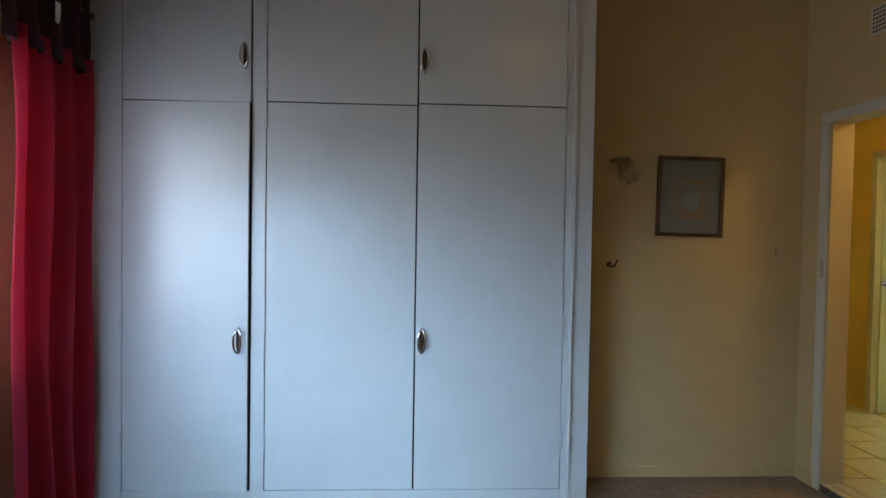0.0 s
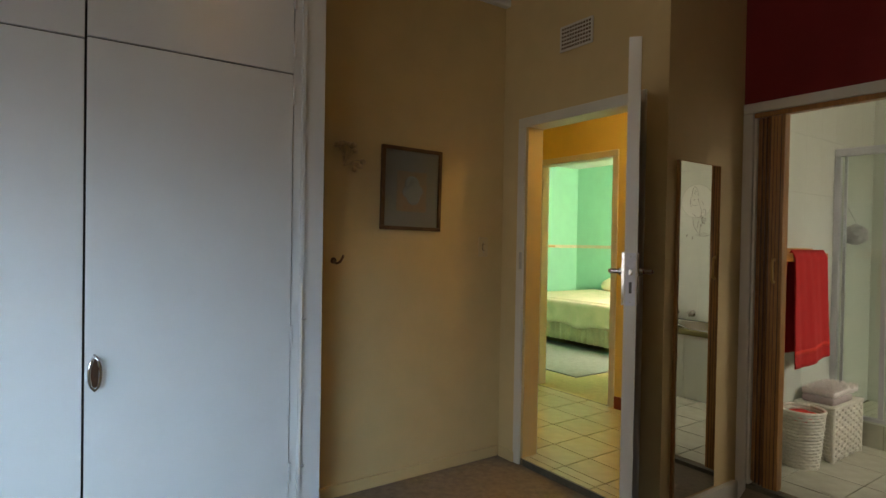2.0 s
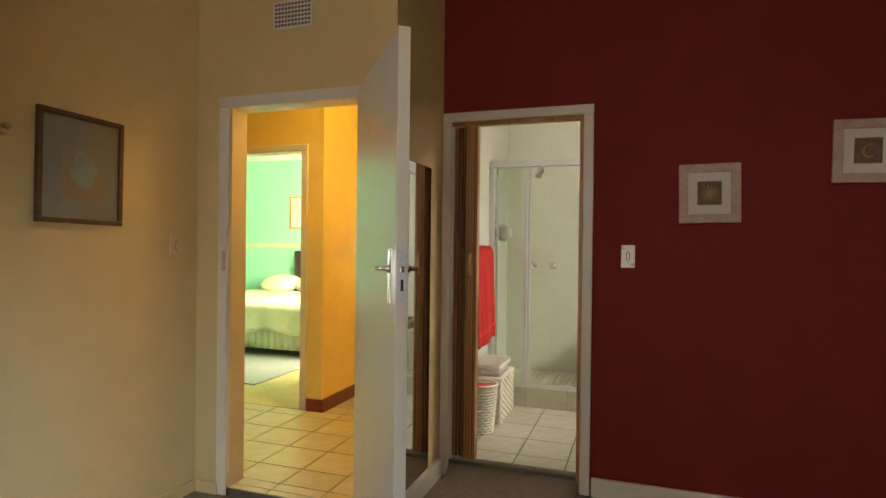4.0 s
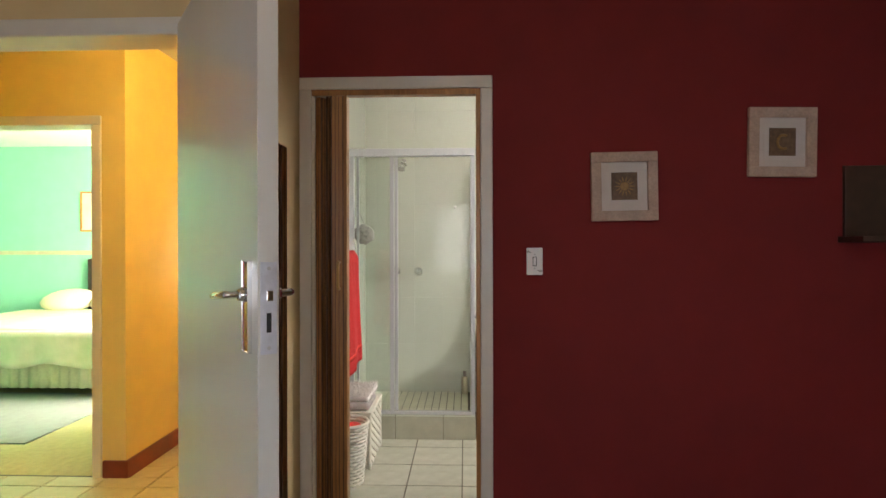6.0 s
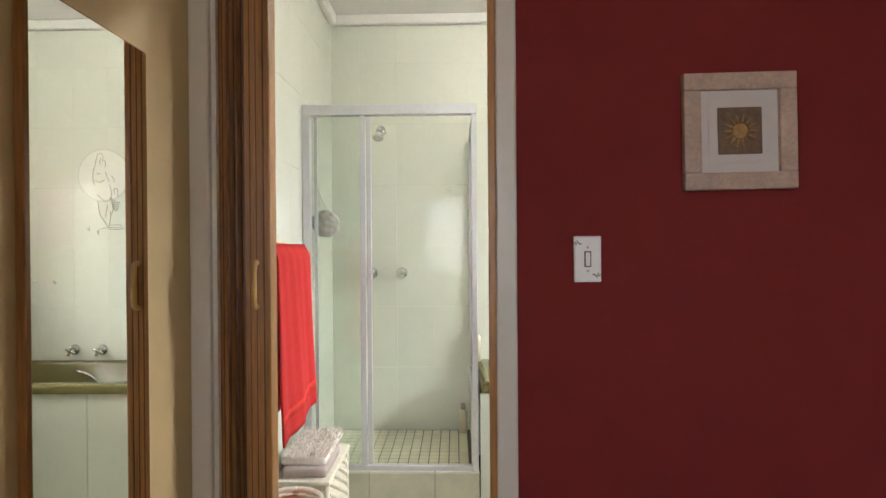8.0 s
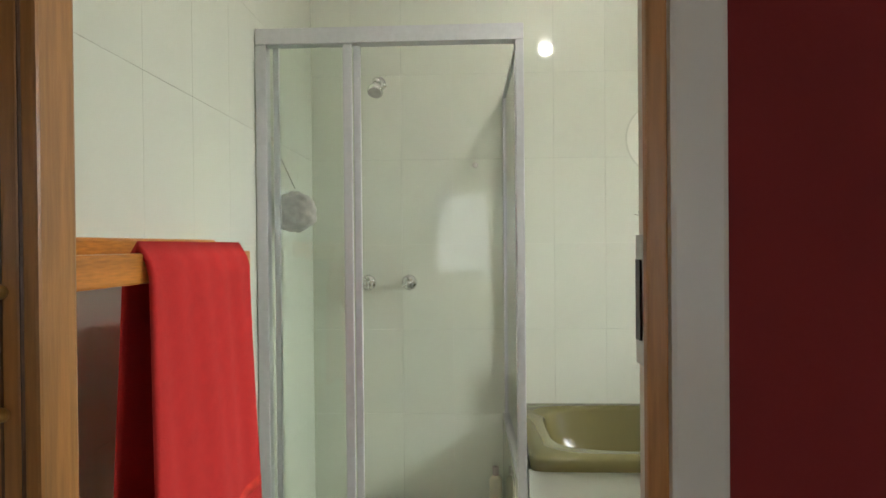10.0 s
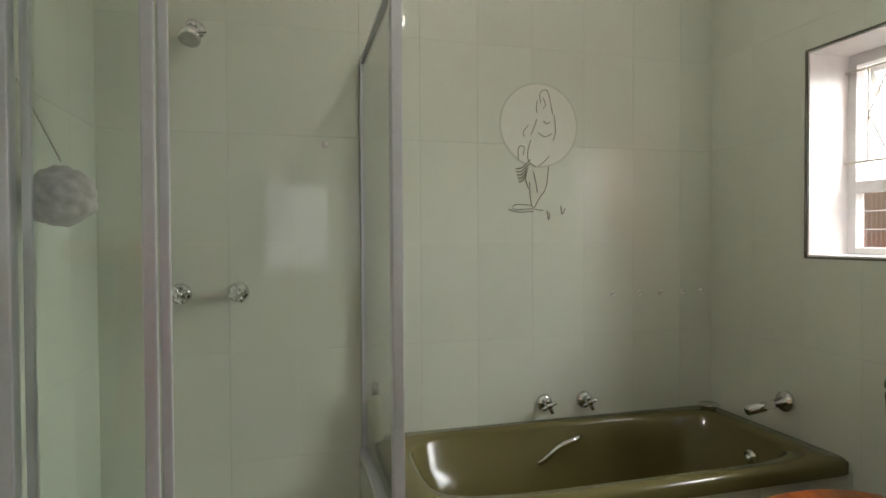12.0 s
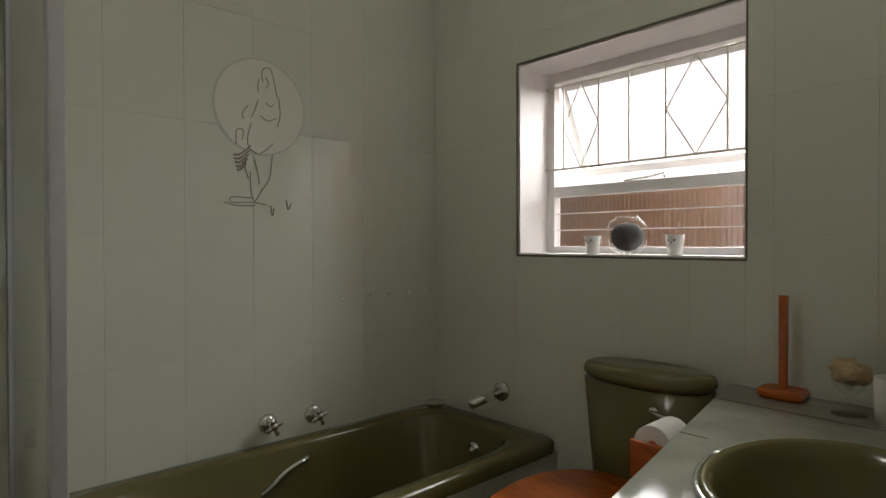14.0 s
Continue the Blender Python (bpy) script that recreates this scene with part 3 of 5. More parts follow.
pa = wall_picture("framed_print", "grey mounted flower print in a dark gilt frame", pose(2.115, NY - 0.004, 1.632, 0, 0.8, 0), 0.405, 0.475, 0.022, 0.022, DARK_FRAME, GREY_CARD)
part("print", box(-0.10, 0.10, -0.012, -0.0105, -0.13, 0.10), PEACH_PRINT, pa, "peach flower print")
for x, z, r in ((0.0, 0.03, 0.05), (0.035, -0.01, 0.04), (-0.03, -0.02, 0.035), (0.01, -0.05, 0.045)):
    part("blossom", ball((x, -0.0125, z), r, 1, 0.03, 0.9), PALE_BLUE, pa, smooth=True)
part("glazing", box(-0.18, 0.18, -0.0165, -0.0145, -0.215, 0.215), PLAIN_GLASS, pa)


def square_sun(y, z, lean, emblem, group="limed square pictures"):
    ob = wall_picture("square_picture", "limed wood square picture with a gold %s on brown" % emblem, pose(RX - 0.003, y, z) @ pose(0, 0, 0, 0, lean, -90), 0.292, 0.305, 0.045, 0.022, LIME_WOOD, MOUNT, group)
    part("inner_mount", box(-0.080, 0.080, -0.0135, -0.0105, -0.082, 0.084, 0.001), MOUNT, ob)
    part("plate", box(-0.057, 0.057, -0.016, -0.0125, -0.060, 0.062, 0.001), BRONZE, ob, "square brown plate")
    if emblem == "sun":
        part("disc", ball((0, -0.0165, 0), 0.020, 1, 0.15, 1), GOLD_PRINT, ob, smooth=True)
        for k in range(14):
            a = 2 * math.pi * k / 14
            c, s = math.cos(a), math.sin(a)
            part("ray", rod((0.023 * c, -0.0165, 0.023 * s), (0.044 * c, -0.0165, 0.044 * s), 0.004, 0.001, 6), GOLD_PRINT, ob)
    else:
        bm = tube([(0.026 * math.cos(a) + 0.004, -0.0165, 0.03 * math.sin(a)) for a in [radians(q) for q in range(60, 305, 14)]], 0.006)
        part("crescent", bm, GOLD_PRINT, ob, smooth=True)
    return ob


square_sun(0.677, 1.605, -0.9, "sun")
square_sun(-0.008, 1.795, 0.9, "moon")
shelf = thing("wall_shelf", "small dark wooden shelf on the red wall", "shelf")
part("board", box(RX - 0.16, RX, -0.75, -0.255, 1.355, 1.380, 0.003), HEADBOARD, shelf)
part("back_board", box(RX - 0.018, RX, -0.74, -0.275, 1.38, 1.69, 0.003), HEADBOARD, shelf)


def light_switch(label, m, plate_mat):
    ob = thing("light_switch", label, "light switch")
    ob.matrix_world = m
    part("plate", box(-0.036, 0.036, -0.009, 0, -0.061, 0.061, 0.004), plate_mat, ob)
    part("surround", box(-0.009, 0.009, -0.0105, -0.008, -0.021, 0.021, 0.001), BLACK, ob)
    part("rocker", box(-0.006, 0.006, -0.014, -0.010, -0.018, 0.018, 0.0015), plate_mat, ob)
    for z in (-0.031, 0.031):
        part("screw", rod((0, -0.0105, z), (0, -0.008, z), 0.0035), DULL_STEEL, ob)
    return ob


sw = light_switch("white light switch plate with painted corner sprigs", pose(RX - 0.001, 1.072, 1.273, 0, 0, -90), PLASTIC)
for sx in (-1, 1):
    for k in range(5):
        part("painted_sprig", box(-0.004, 0.004, -0.0098, -0.0088, -0.0016, 0.0016, m=pose(sx * (0.016 + 0.0035 * k) - (0.004 if sx < 0 else 0), 0, -sx * (0.040 + 0.003 * (k % 3)), 0, 35 * k, 0)), INK, sw)
light_switch("cream light switch plate beside the passage door", pose(2.658, NY - 0.001, 1.303), CREAM_PLASTIC)
sv = thing("air_vent", "cream slotted air vent above the passage door", "air vent")
part("frame", box(DX - 0.008, DX, 2.605, 2.845, 2.435, 2.58, 0.002), TRIM, sv)
for r_ in range(6):
    for c_ in range(11):
        y, z = 2.618 + c_ * 0.0198, 2.447 + r_ * 0.0215
        # raised brown block: the shade inside the slot put into colour
        part("slot", box(DX - 0.0095, DX - 0.007, y, y + 0.013, z, z + 0.012), VENT_SHADE, sv)


def coat_hook(label, place, mat, s):
    ob = thing("coat_hook", label, "hook", place)
    part("rose", lathe([(0.001, 0), (0.016 * s, 0), (0.013 * s, 0.008), (0.001, 0.009)], 14), mat, ob).matrix_basis = pose(0, 0, 0, 90, 0, 0)
    part("arm", tube([(q.x * s, q.y * s, q.z * s) for q in curve_points([(0, -0.005, 0), (0.0, -0.035, -0.012), (0.01, -0.06, 0.0), (0.02, -0.07, 0.028)], 5)], 0.006 * s), mat, ob, smooth=True)


coat_hook("dark wooden peg on the recess wall", (1.64, NY - 0.001, 1.222), DARK_FRAME, 1.1)
twig = thing("dried_flower_spray", "faded dried flower spray hung on the recess wall", "dried flowers", (1.69, NY - 0.004, 1.75))
rnd = random.Random(4)
for k in range(16):
    a = rnd.uniform(-0.9, 2.4)
    e = Vector((0.11 * math.cos(a) * rnd.uniform(0.5, 1.1), -0.03 * rnd.random() - 0.01, 0.10 * math.sin(a)))
    part("stem", tube(curve_points([(0, 0, -0.02), e * 0.5 + Vector((0.01, 0, 0.01)), e], 4), 0.0016, 6), SHELL, twig)
    part("flower_head", ball(e, 0.018, 1, 0.8, 0.8, segs=8), SHELL, twig, smooth=True)

# passage door leaf
HINGE, FREE = Vector((2.812, 2.318)), Vector((2.098, 1.789))
span = FREE - HINGE
door = thing("passage_door", "open cream enamelled door with chrome lever handles", "door", (HINGE.x, HINGE.y, 0), math.degrees(math.atan2(span.y, span.x)))
LW = span.length
part("leaf", box(0, LW, -0.022, 0.022, FLOOR + 0.012, 2.078, 0.002), LEAF, door)
part("lock_edge", box(LW + 0.0005, LW + 0.003, -0.017, 0.017, 1.115, 1.305, 0.0008), FACE_PLATE, door, "chrome lock face plate")
part("latch_bolt", box(LW + 0.002, LW + 0.011, -0.007, 0.007, 1.225, 1.247, 0.002), CHROME, door)
part("key_bolt", box(LW + 0.0028, LW + 0.0038, -0.005, 0.005, 1.16, 1.20), BLACK, door)
for z in (1.128, 1.292):
    part("screw", rod((LW + 0.002, 0, z), (LW + 0.0042, 0, z), 0.004), DULL_STEEL, door)
for s in (-1, 1):
    part("lever_plate", box(LW - 0.085, LW - 0.040, s * 0.022, s * 0.029, 1.115, 1.305, 0.003), CHROME, door, "chrome lever back plate")
    lv = part("lever", tube(curve_points([(LW - 0.062, s * 0.024, 1.235), (LW - 0.062, s * 0.055, 1.236), (LW - 0.070, s * 0.072, 1.236), (LW - 0.12, s * 0.074, 1.232), (LW - 0.17, s * 0.070, 1.227)], 5), 0.0085), CHROME, door, "chrome lever handle", smooth=True)
    part("lever_collar", rod((LW - 0.062, s * 0.026, 1.235), (LW - 0.062, s * 0.046, 1.235), 0.017, 0.012), CHROME, lv, smooth=True)
for z in (0.25, 1.05, 1.82):
    part("hinge", rod((-0.006, 0.02, z - 0.05), (-0.006, 0.02, z + 0.05), 0.008), DULL_STEEL, door)

mirror = thing("wall_mirror", "tall dress mirror with a slim brown edge", "mirror")
part("backing", box(2.895, 3.262, MY - 0.018, MY - 0.001, 0.075, 1.752, 0.002), FOLD_WOOD, mirror, "slim brown edge")
part("glass", box(2.901, 3.256, MY - 0.0225, MY - 0.0185, 0.081, 1.746), MIRROR, mirror, "silvered glass")

# folding door stack
fold_door = thing("folding_door", "brown wood-grain folding door pushed aside", "folding door")
FOLDS = ((2.078, 0.040, 2.036, 0.012), (2.036, 0.012, 2.020, 0.044), (2.020, 0.044, 2.008, -0.004), (2.008, -0.004, 1.996, 0.040), (1.996, 0.040, 1.984, -0.014), (1.984, -0.014, 1.934, -0.006))
for ya, xa, yb, xb in FOLDS:
    a, b = Vector((RX + xa, ya, 0)), Vector((RX + xb, yb, 0))
    w = (b - a).length
    turn = math.degrees(math.atan2(b.y - a.y, b.x - a.x))
    p_ = part("panel", box(0.002, w - 0.002, -0.004, 0.004, BATH_FLOOR + 0.012, 2.022, 0.002), FOLD_WOOD, fold_door)
    p_.matrix_basis = pose(a.x, a.y, 0, 0, 0, turn)
    part("seam", rod((b.x, b.y, BATH_FLOOR + 0.014), (b.x, b.y, 2.02), 0.0045, segs=8), DARK_FRAME, fold_door)
    for k in range(1, int(w / 0.016)):
        g = part("groove", box(k * 0.016 - 0.0012, k * 0.016 + 0.0012, -0.0052, 0.0052, BATH_FLOOR + 0.016, 2.018), DARK_FRAME, fold_door)
        g.matrix_basis = pose(a.x, a.y, 0, 0, 0, turn)
part("lead_post", box(RX - 0.010, RX + 0.046, 1.916, 1.934, BATH_FLOOR + 0.012, 2.026, 0.004), FOLD_WOOD, fold_door, "brown leading post")
part("handle", tube(curve_points([(RX - 0.012, 1.952, 1.270), (RX - 0.032, 1.952, 1.262), (RX - 0.036, 1.952, 1.21), (RX - 0.032, 1.952, 1.158), (RX - 0.012, 1.952, 1.150)], 5), 0.0075), OCHRE_WOOD, fold_door, "ochre plastic pull handle", smooth=True)
for y in (2.05, 1.99, 1.93):
    part("runner", rod((RX + 0.03, y, 2.018), (RX + 0.03, y, 2.034), 0.006), BLACK, fold_door)


def ceiling_lamp(name, label, place, mat, r=0.055):
    ob = thing(name, label, "ceiling lamp", place)
    part("rose", lathe([(0.002, 0), (0.05, 0), (0.05, -0.012), (0.02, -0.03), (0.002, -0.03)]), PLASTIC, ob, smooth=True)
    part("holder", rod((0, 0, -0.03), (0, 0, -0.09), 0.018), PLASTIC, ob)
    b = part("bulb", ball((0, 0, -0.135), r, 1, 1, 1.1), mat, ob, "glowing bulb", smooth=True)
    b.visible_shadow = False


ceiling_lamp("ceiling_lamp", "warm bare bulb in a white ceiling rose", (1.3, 1.35, CEIL), BULB)
ceiling_lamp("ceiling_lamp", "warm bulb in a white passage ceiling rose", (3.75, 2.45, 2.62), BULB)
ceiling_lamp("ceiling_lamp", "bright bulb in a white bathroom ceiling rose", (4.35, 1.0, 2.70), COOL_BULB, 0.034)

# ---- green room things ----
bed = thing("bed", "made bed with cream and green quilt and frilled valance", "bed", (5.95, 4.35, -0.01))
part("base", box(0.05, 1.9, 0.05, 2.15, 0.10, 0.34), HEADBOARD, bed)
part("mattress", box(0.02, 1.92, 0.02, 2.18, 0.34, 0.56, 0.05), PILLOW, bed)


def quilt_edge(u, v):
    k = u * 4.2
    return Vector((-0.035 - 0.02 * math.sin(k * 9) * v - 0.02 * v, 2.2 * (1 - u), 0.60 - 0.30 * v + 0.025 * math.sin(k * 5) * v))


part("quilt", box(-0.03, 1.6, -0.03, 2.23, 0.555, 0.63, 0.04), QUILT, bed, "cream quilt with green print", smooth=True)
part("quilt_drop", sheet(quilt_edge, 60, 6, 0.02), QUILT, bed, smooth=True)
part("valance", sheet(lambda u, v: Vector((0.012 + 0.012 * math.sin(u * 150), 2.2 * (1 - u), 0.36 - 0.27 * v)), 260, 3, 0.005), VALANCE, bed, "frilled cream valance", smooth=True)
for sy in (0.12, 1.98):
    for sx in (0.12, 1.82):
        part("leg", rod((sx, sy, 0), (sx, sy, 0.10), 0.025), HEADBOARD, bed)
part("headboard", box(1.93, 1.975, -0.05, 1.72, 0.0, 1.22, 0.02), HEADBOARD, bed, "dark wooden headboard")
for y in (0.45, 1.15, 1.75):
    pl = mesh_object("pillow", ball((0, 0, 0), 0.3, 0.75, 1.1, 0.34), PILLOW, True)
    pl.matrix_world = pose(7.60, 4.35 + y, 0.72, 0, -24, 0)
    tagged(pl, "plump cream pillow leaning at the bed head", "pillow", "pillows on the bed")
rug = mesh_object("rug", box(4.75, 6.1, 4.40, 6.4, -0.009, 0.003, 0.003), GREY_RUG)
tagged(rug, "plain grey rug beside the bed", "rug")
gp = wall_picture("small_picture", "pale yellow picture on the green wall", pose(7.949, 6.02, 1.80, 0, 0, -90), 0.34, 0.50, 0.02, 0.02, PINE, QUILT)
gs = thing("corner_shelf", "narrow peach shelf on the green wall", "shelf")
part("board", box(6.55, 7.25, 7.13, 7.285, 1.275, 1.30, 0.003), PINE, gs)
part("bracket", box(6.7, 6.72, 7.17, 7.285, 1.19, 1.275, 0.003), PINE, gs)
part("bracket", box(7.06, 7.08, 7.17, 7.285, 1.19, 1.275, 0.003), PINE, gs)
bk = thing("straw_basket", "straw basket standing on the shelf", "basket", (6.9, 7.20, 1.30))
part("body", lathe([(0.002, 0), (0.075, 0), (0.11, 0.20), (0.10, 0.20), (0.07, 0.015), (0.002, 0.015)], sx=1.3, sy=0.6), BASKET, bk)
part("rim", tube([(0.14 * math.cos(a), 0.065 * math.sin(a), 0.20) for a in np.linspace(0, 2 * math.pi, 25)], 0.008), BASKET, bk)
coat_hook("black coat hook inside the green room doorway", (4.35, 7.298, 1.93), BLACK, 1.6)

# ---- bathroom things ----
FZ = BATH_FLOOR
w2 = thing("window_2", "white bathroom window, top sash open, with burglar bars and reeded panes", "window", kind="structure")
wx0, wx1, wz0, wz1 = WIN
part("sill", box(wx0, wx1, BY0 - 0.23, BY0 - 0.002, wz0, wz0 + 0.006), WHITE_PAINT, w2)
part("edge_trim", box(wx0 - 0.004, wx1 + 0.004, BY0 - 0.002, BY0 + 0.007, wz0 - 0.006, wz0), GREY_GROUT, w2)
part("edge_trim", box(wx0 - 0.004, wx1 + 0.004, BY0 - 0.002, BY0 + 0.007, wz1, wz1 + 0.005), GREY_GROUT, w2)
for x in (wx0 - 0.005, wx1):
    part("edge_trim", box(x, x + 0.005, BY0 - 0.002, BY0 + 0.007, wz0, wz1), GREY_GROUT, w2)
for a, b, name in ((wx0, wx0 + 0.006, "reveal"), (wx1 - 0.006, wx1, "reveal")):
    part(name, box(a, b, BY0 - 0.17, BY0 - 0.002, wz0 + 0.006, wz1 - 0.006), WHITE_PAINT, w2)
part("reveal", box(wx0, wx1, BY0 - 0.17, BY0 - 0.002, wz1 - 0.006, wz1), WHITE_PAINT, w2)
FYW = BY0 - 0.19
for x in (wx0, wx1 - 0.035):
    part("window_frame", box(x, x + 0.035, FYW - 0.02, FYW + 0.02, wz0 + 0.006, wz1 - 0.002, 0.003), WHITE_PAINT, w2)
for z0, z1 in ((wz0 + 0.006, wz0 + 0.03), (1.475, 1.515), (wz1 - 0.045, wz1 - 0.002)):
    part("window_frame", box(wx0 + 0.035, wx1 - 0.035, FYW - 0.02, FYW + 0.02, z0, z1, 0.003), WHITE_PAINT, w2)


def reeded_pane(x0, x1, z0, z1, parent, m, pitch=0.016):
    """Glass with vertical flutes."""
    n = int((x1 - x0) / pitch) * 4
    bm = bmesh.new()
    lo, hi = [], []
    for i in range(n + 1):
        x = x0 + (x1 - x0) * i / n
        y = 0.0022 * math.sin(i / 4 * 2 * math.pi)
        lo.append(bm.verts.new((x, y, z0)))
        hi.append(bm.verts.new((x, y, z1)))
    for i in range(n):
        bm.faces.new((lo[i], lo[i + 1], hi[i + 1], hi[i]))
    ob = part("pane", bm, REEDED, parent, "reeded glass pane")
    ob.matrix_basis = m
    ob.visible_shadow = False


for k in range(3):
    reeded_pane(wx0 + 0.035, wx1 - 0.035, wz0 + 0.03 + k * 0.0625, wz0 + 0.03 + (k + 1) * 0.0625 - 0.003, w2, pose(0, FYW, 0))
for k in (1, 2):
    part("glazing_bar", box(wx0 + 0.035, wx1 - 0.035, FYW - 0.006, FYW + 0.006, wz0 + 0.0275 + k * 0.0625, wz0 + 0.0315 + k * 0.0625), WHITE_PAINT, w2)
sash = part("sash", box(wx0 + 0.06, wx1 - 0.06, -0.012, 0.012, -0.375, -0.345, 0.003), WHITE_PAINT, w2, "open top-hung sash")
sash.matrix_basis = pose(0, FYW - 0.02, wz1 - 0.045, -26, 0, 0)
for x in (wx0 + 0.04, wx1 - 0.065):
    part("sash_stile", box(x, x + 0.025, -0.012, 0.012, -0.375, 0, 0.003), WHITE_PAINT, sash)
part("sash_rail", box(wx0 + 0.065, wx1 - 0.065, -0.012, 0.012, -0.025, 0, 0.003), WHITE_PAINT, sash)
reeded_pane(wx0 + 0.065, wx1 - 0.065, -0.345, -0.025, sash, pose(0, 0, 0))
part("stay", tube([(4.66, FYW + 0.02, 1.517), (4.60, FYW - 0.04, 1.53), (4.52, FYW + 0.0, 1.535), (4.515, FYW + 0.02, 1.52)], 0.005), DULL_STEEL, w2, "dull steel window stay")
bars = thing("burglar_bars", "white painted burglar bars with diamond panels", "burglar bars")
GY = FYW + 0.032
bw = wx1 - wx0
for z in (1.575, 1.885):
    part("rail", box(wx0 + 0.002, wx1 - 0.002, GY - 0.004, GY + 0.004, z, z + 0.007), TRIM, bars)
fr = [0.11, 0.30, 0.45, 0.616, 0.86]
for f in fr:
    x = wx1 - f * bw
    part("upright", box(x - 0.003, x + 0.003, GY - 0.003, GY + 0.003, 1.575, 1.89), TRIM, bars)
for a, b in ((0.11, 0.30), (0.616, 0.86)):
    xa, xb, xm, zm = wx1 - a * bw, wx1 - b * bw, wx1 - (a + b) / 2 * bw, 1.733
    for p, q in (((xa, zm), (xm, 1.888)), ((xm, 1.888), (xb, zm)), ((xb, zm), (xm, 1.578)), ((xm, 1.578), (xa, zm))):
        part("diamond_bar", rod((p[0], GY, p[1]), (q[0], GY, q[1]), 0.003, segs=6), TRIM, bars)
setting("backdrop_bathroom", box(-45, 45, -6.1, -6.0, -1, 9), BRIGHT_SKY, "bright hazy sky outside the bathroom window")
garden = setting("garden_wall", box(3.75, 30.0, -2.0, -1.8, -0.3, 1.64), OUT_WALL, "red-brown garden wall outside")
setting("ground", box(-30, 40, -40, 40, -0.5, -0.26), material("outdoor_ground", (0.20, 0.15, 0.10), 0.9, grain=0.2, scale=3), "bare ground round the house")

sp = thing("glass_ball_vase", "round clear vase of dark potpourri on the sill", "vase", (4.59, -0.20, wz0 + 0.006))
v = part("globe", lathe([(0.002, 0), (0.03, 0.0), (0.058, 0.022), (0.068, 0.062), (0.058, 0.10), (0.036, 0.122), (0.03, 0.122), (0.002, 0.120)]), PLAIN_GLASS, sp, smooth=True)
part("filling", lathe([(0.002, 0.010), (0.028, 0.016), (0.050, 0.040), (0.052, 0.070), (0.032, 0.098), (0.002, 0.104)]), POTPOURRI, sp, "dark dried petals", smooth=True)
for x in (4.72, 4.43):
    cup = thing("small_cup", "small white cup with a dark painted sprig on the sill", "cup", (x, -0.20, wz0 + 0.006), group="cups on the sill")
    part("body", lathe([(0.002, 0), (0.020, 0), (0.028, 0.062), (0.025, 0.062), (0.018, 0.006), (0.002, 0.006)]), PLASTIC, cup, smooth=True)
    for k in (-1, 0, 1):
        part("sprig", ball((0.008 * k, 0.0235, 0.040 + 0.006 * (k % 2)), 0.005, 1, 0.4, 1, segs=8), INK, cup)

# shower
SX = 4.765
step = thing("shower_step", "cream tiled shower plinth with dark joints", "shower step")
part("core", box(SX + 0.006, BX1 - 0.008, 1.312, BY1 - 0.008, FZ - 0.01, 0.20), GREY_GROUT, step)
for y0, y1 in ((1.312, 1.528), (1.531, 1.850), (1.853, 2.166)):
    part("tile", box(SX, SX + 0.008, y0, y1, FZ, 0.203, 0.001), FLOOR_TILE, step)
    part("tile", box(SX, SX + 0.075, y0, y1, 0.2035, 0.214, 0.002), WALL_TILE, step)
pitch = 0.052
mosaic_mesh = None
for i in range(12):
    for j in range(15):
        x, y = SX + 0.079 + i * pitch, 1.362 + j * pitch
        if x > BX1 - 0.06 or y > BY1 - 0.06:
            continue
        if mosaic_mesh is None:
            ob = part("mosaic_tile", box(0, 0.047, 0, 0.047, 0, 0.008, 0.0012), MOSAIC, step)
            mosaic_mesh = ob.data
        else:
            ob = new("mosaic_tile", mosaic_mesh)
            ob.parent = step
        ob.location = (x, y, 0.2005)
shower = thing("shower_screen", "aluminium framed glass shower screen, sliding door open", "shower screen")
for n_, b in (("header", (SX, SX + 0.045, 1.316, 2.166, 1.952, 2.003)), ("bottom_rail", (SX + 0.005, SX + 0.04, 1.345, 2.125, 0.215, 0.238)), ("jamb", (SX, SX + 0.04, 2.130, 2.166, 0.215, 1.951)), ("post", (SX, SX + 0.04, 1.316, 1.343, 0.215, 1.951)), ("door_stile", (SX + 0.002, SX + 0.018, 1.858, 1.886, 0.24, 1.95)), ("door_stile", (SX + 0.022, SX + 0.038, 1.834, 1.856, 0.24, 1.95)), ("door_stile", (SX + 0.022, SX + 0.038, 2.098, 2.116, 0.24, 1.95)), ("side_rail", (SX + 0.04, BX1 - 0.008, 1.322, 1.340, 1.935, 1.952)), ("side_rail", (SX + 0.04, BX1 - 0.008, 1.320, 1.346, 0.560, 0.590)), ("side_rail", (BX1 - 0.03, BX1 - 0.008, 1.322, 1.340, 0.590, 1.935))):
    part(n_, box(*b, 0.003), ALU, shower)
for b in ((SX + 0.008, SX + 0.012, 1.886, 2.130, 0.24, 1.95), (SX + 0.028, SX + 0.032, 1.856, 2.098, 0.24, 1.95), (SX + 0.04, BX1 - 0.03, 1.329, 1.333, 0.59, 1.935)):
    part("glass_panel", box(*b), CLEAR, shower, "greenish clear glass")
low = thing("shower_low_wall", "cream tiled low wall between shower and bath", "low wall")
part("core", box(SX + 0.045, BX1 - 0.008, 1.316, 1.350, 0.20, 0.558, 0.002), WALL_TILE, low)


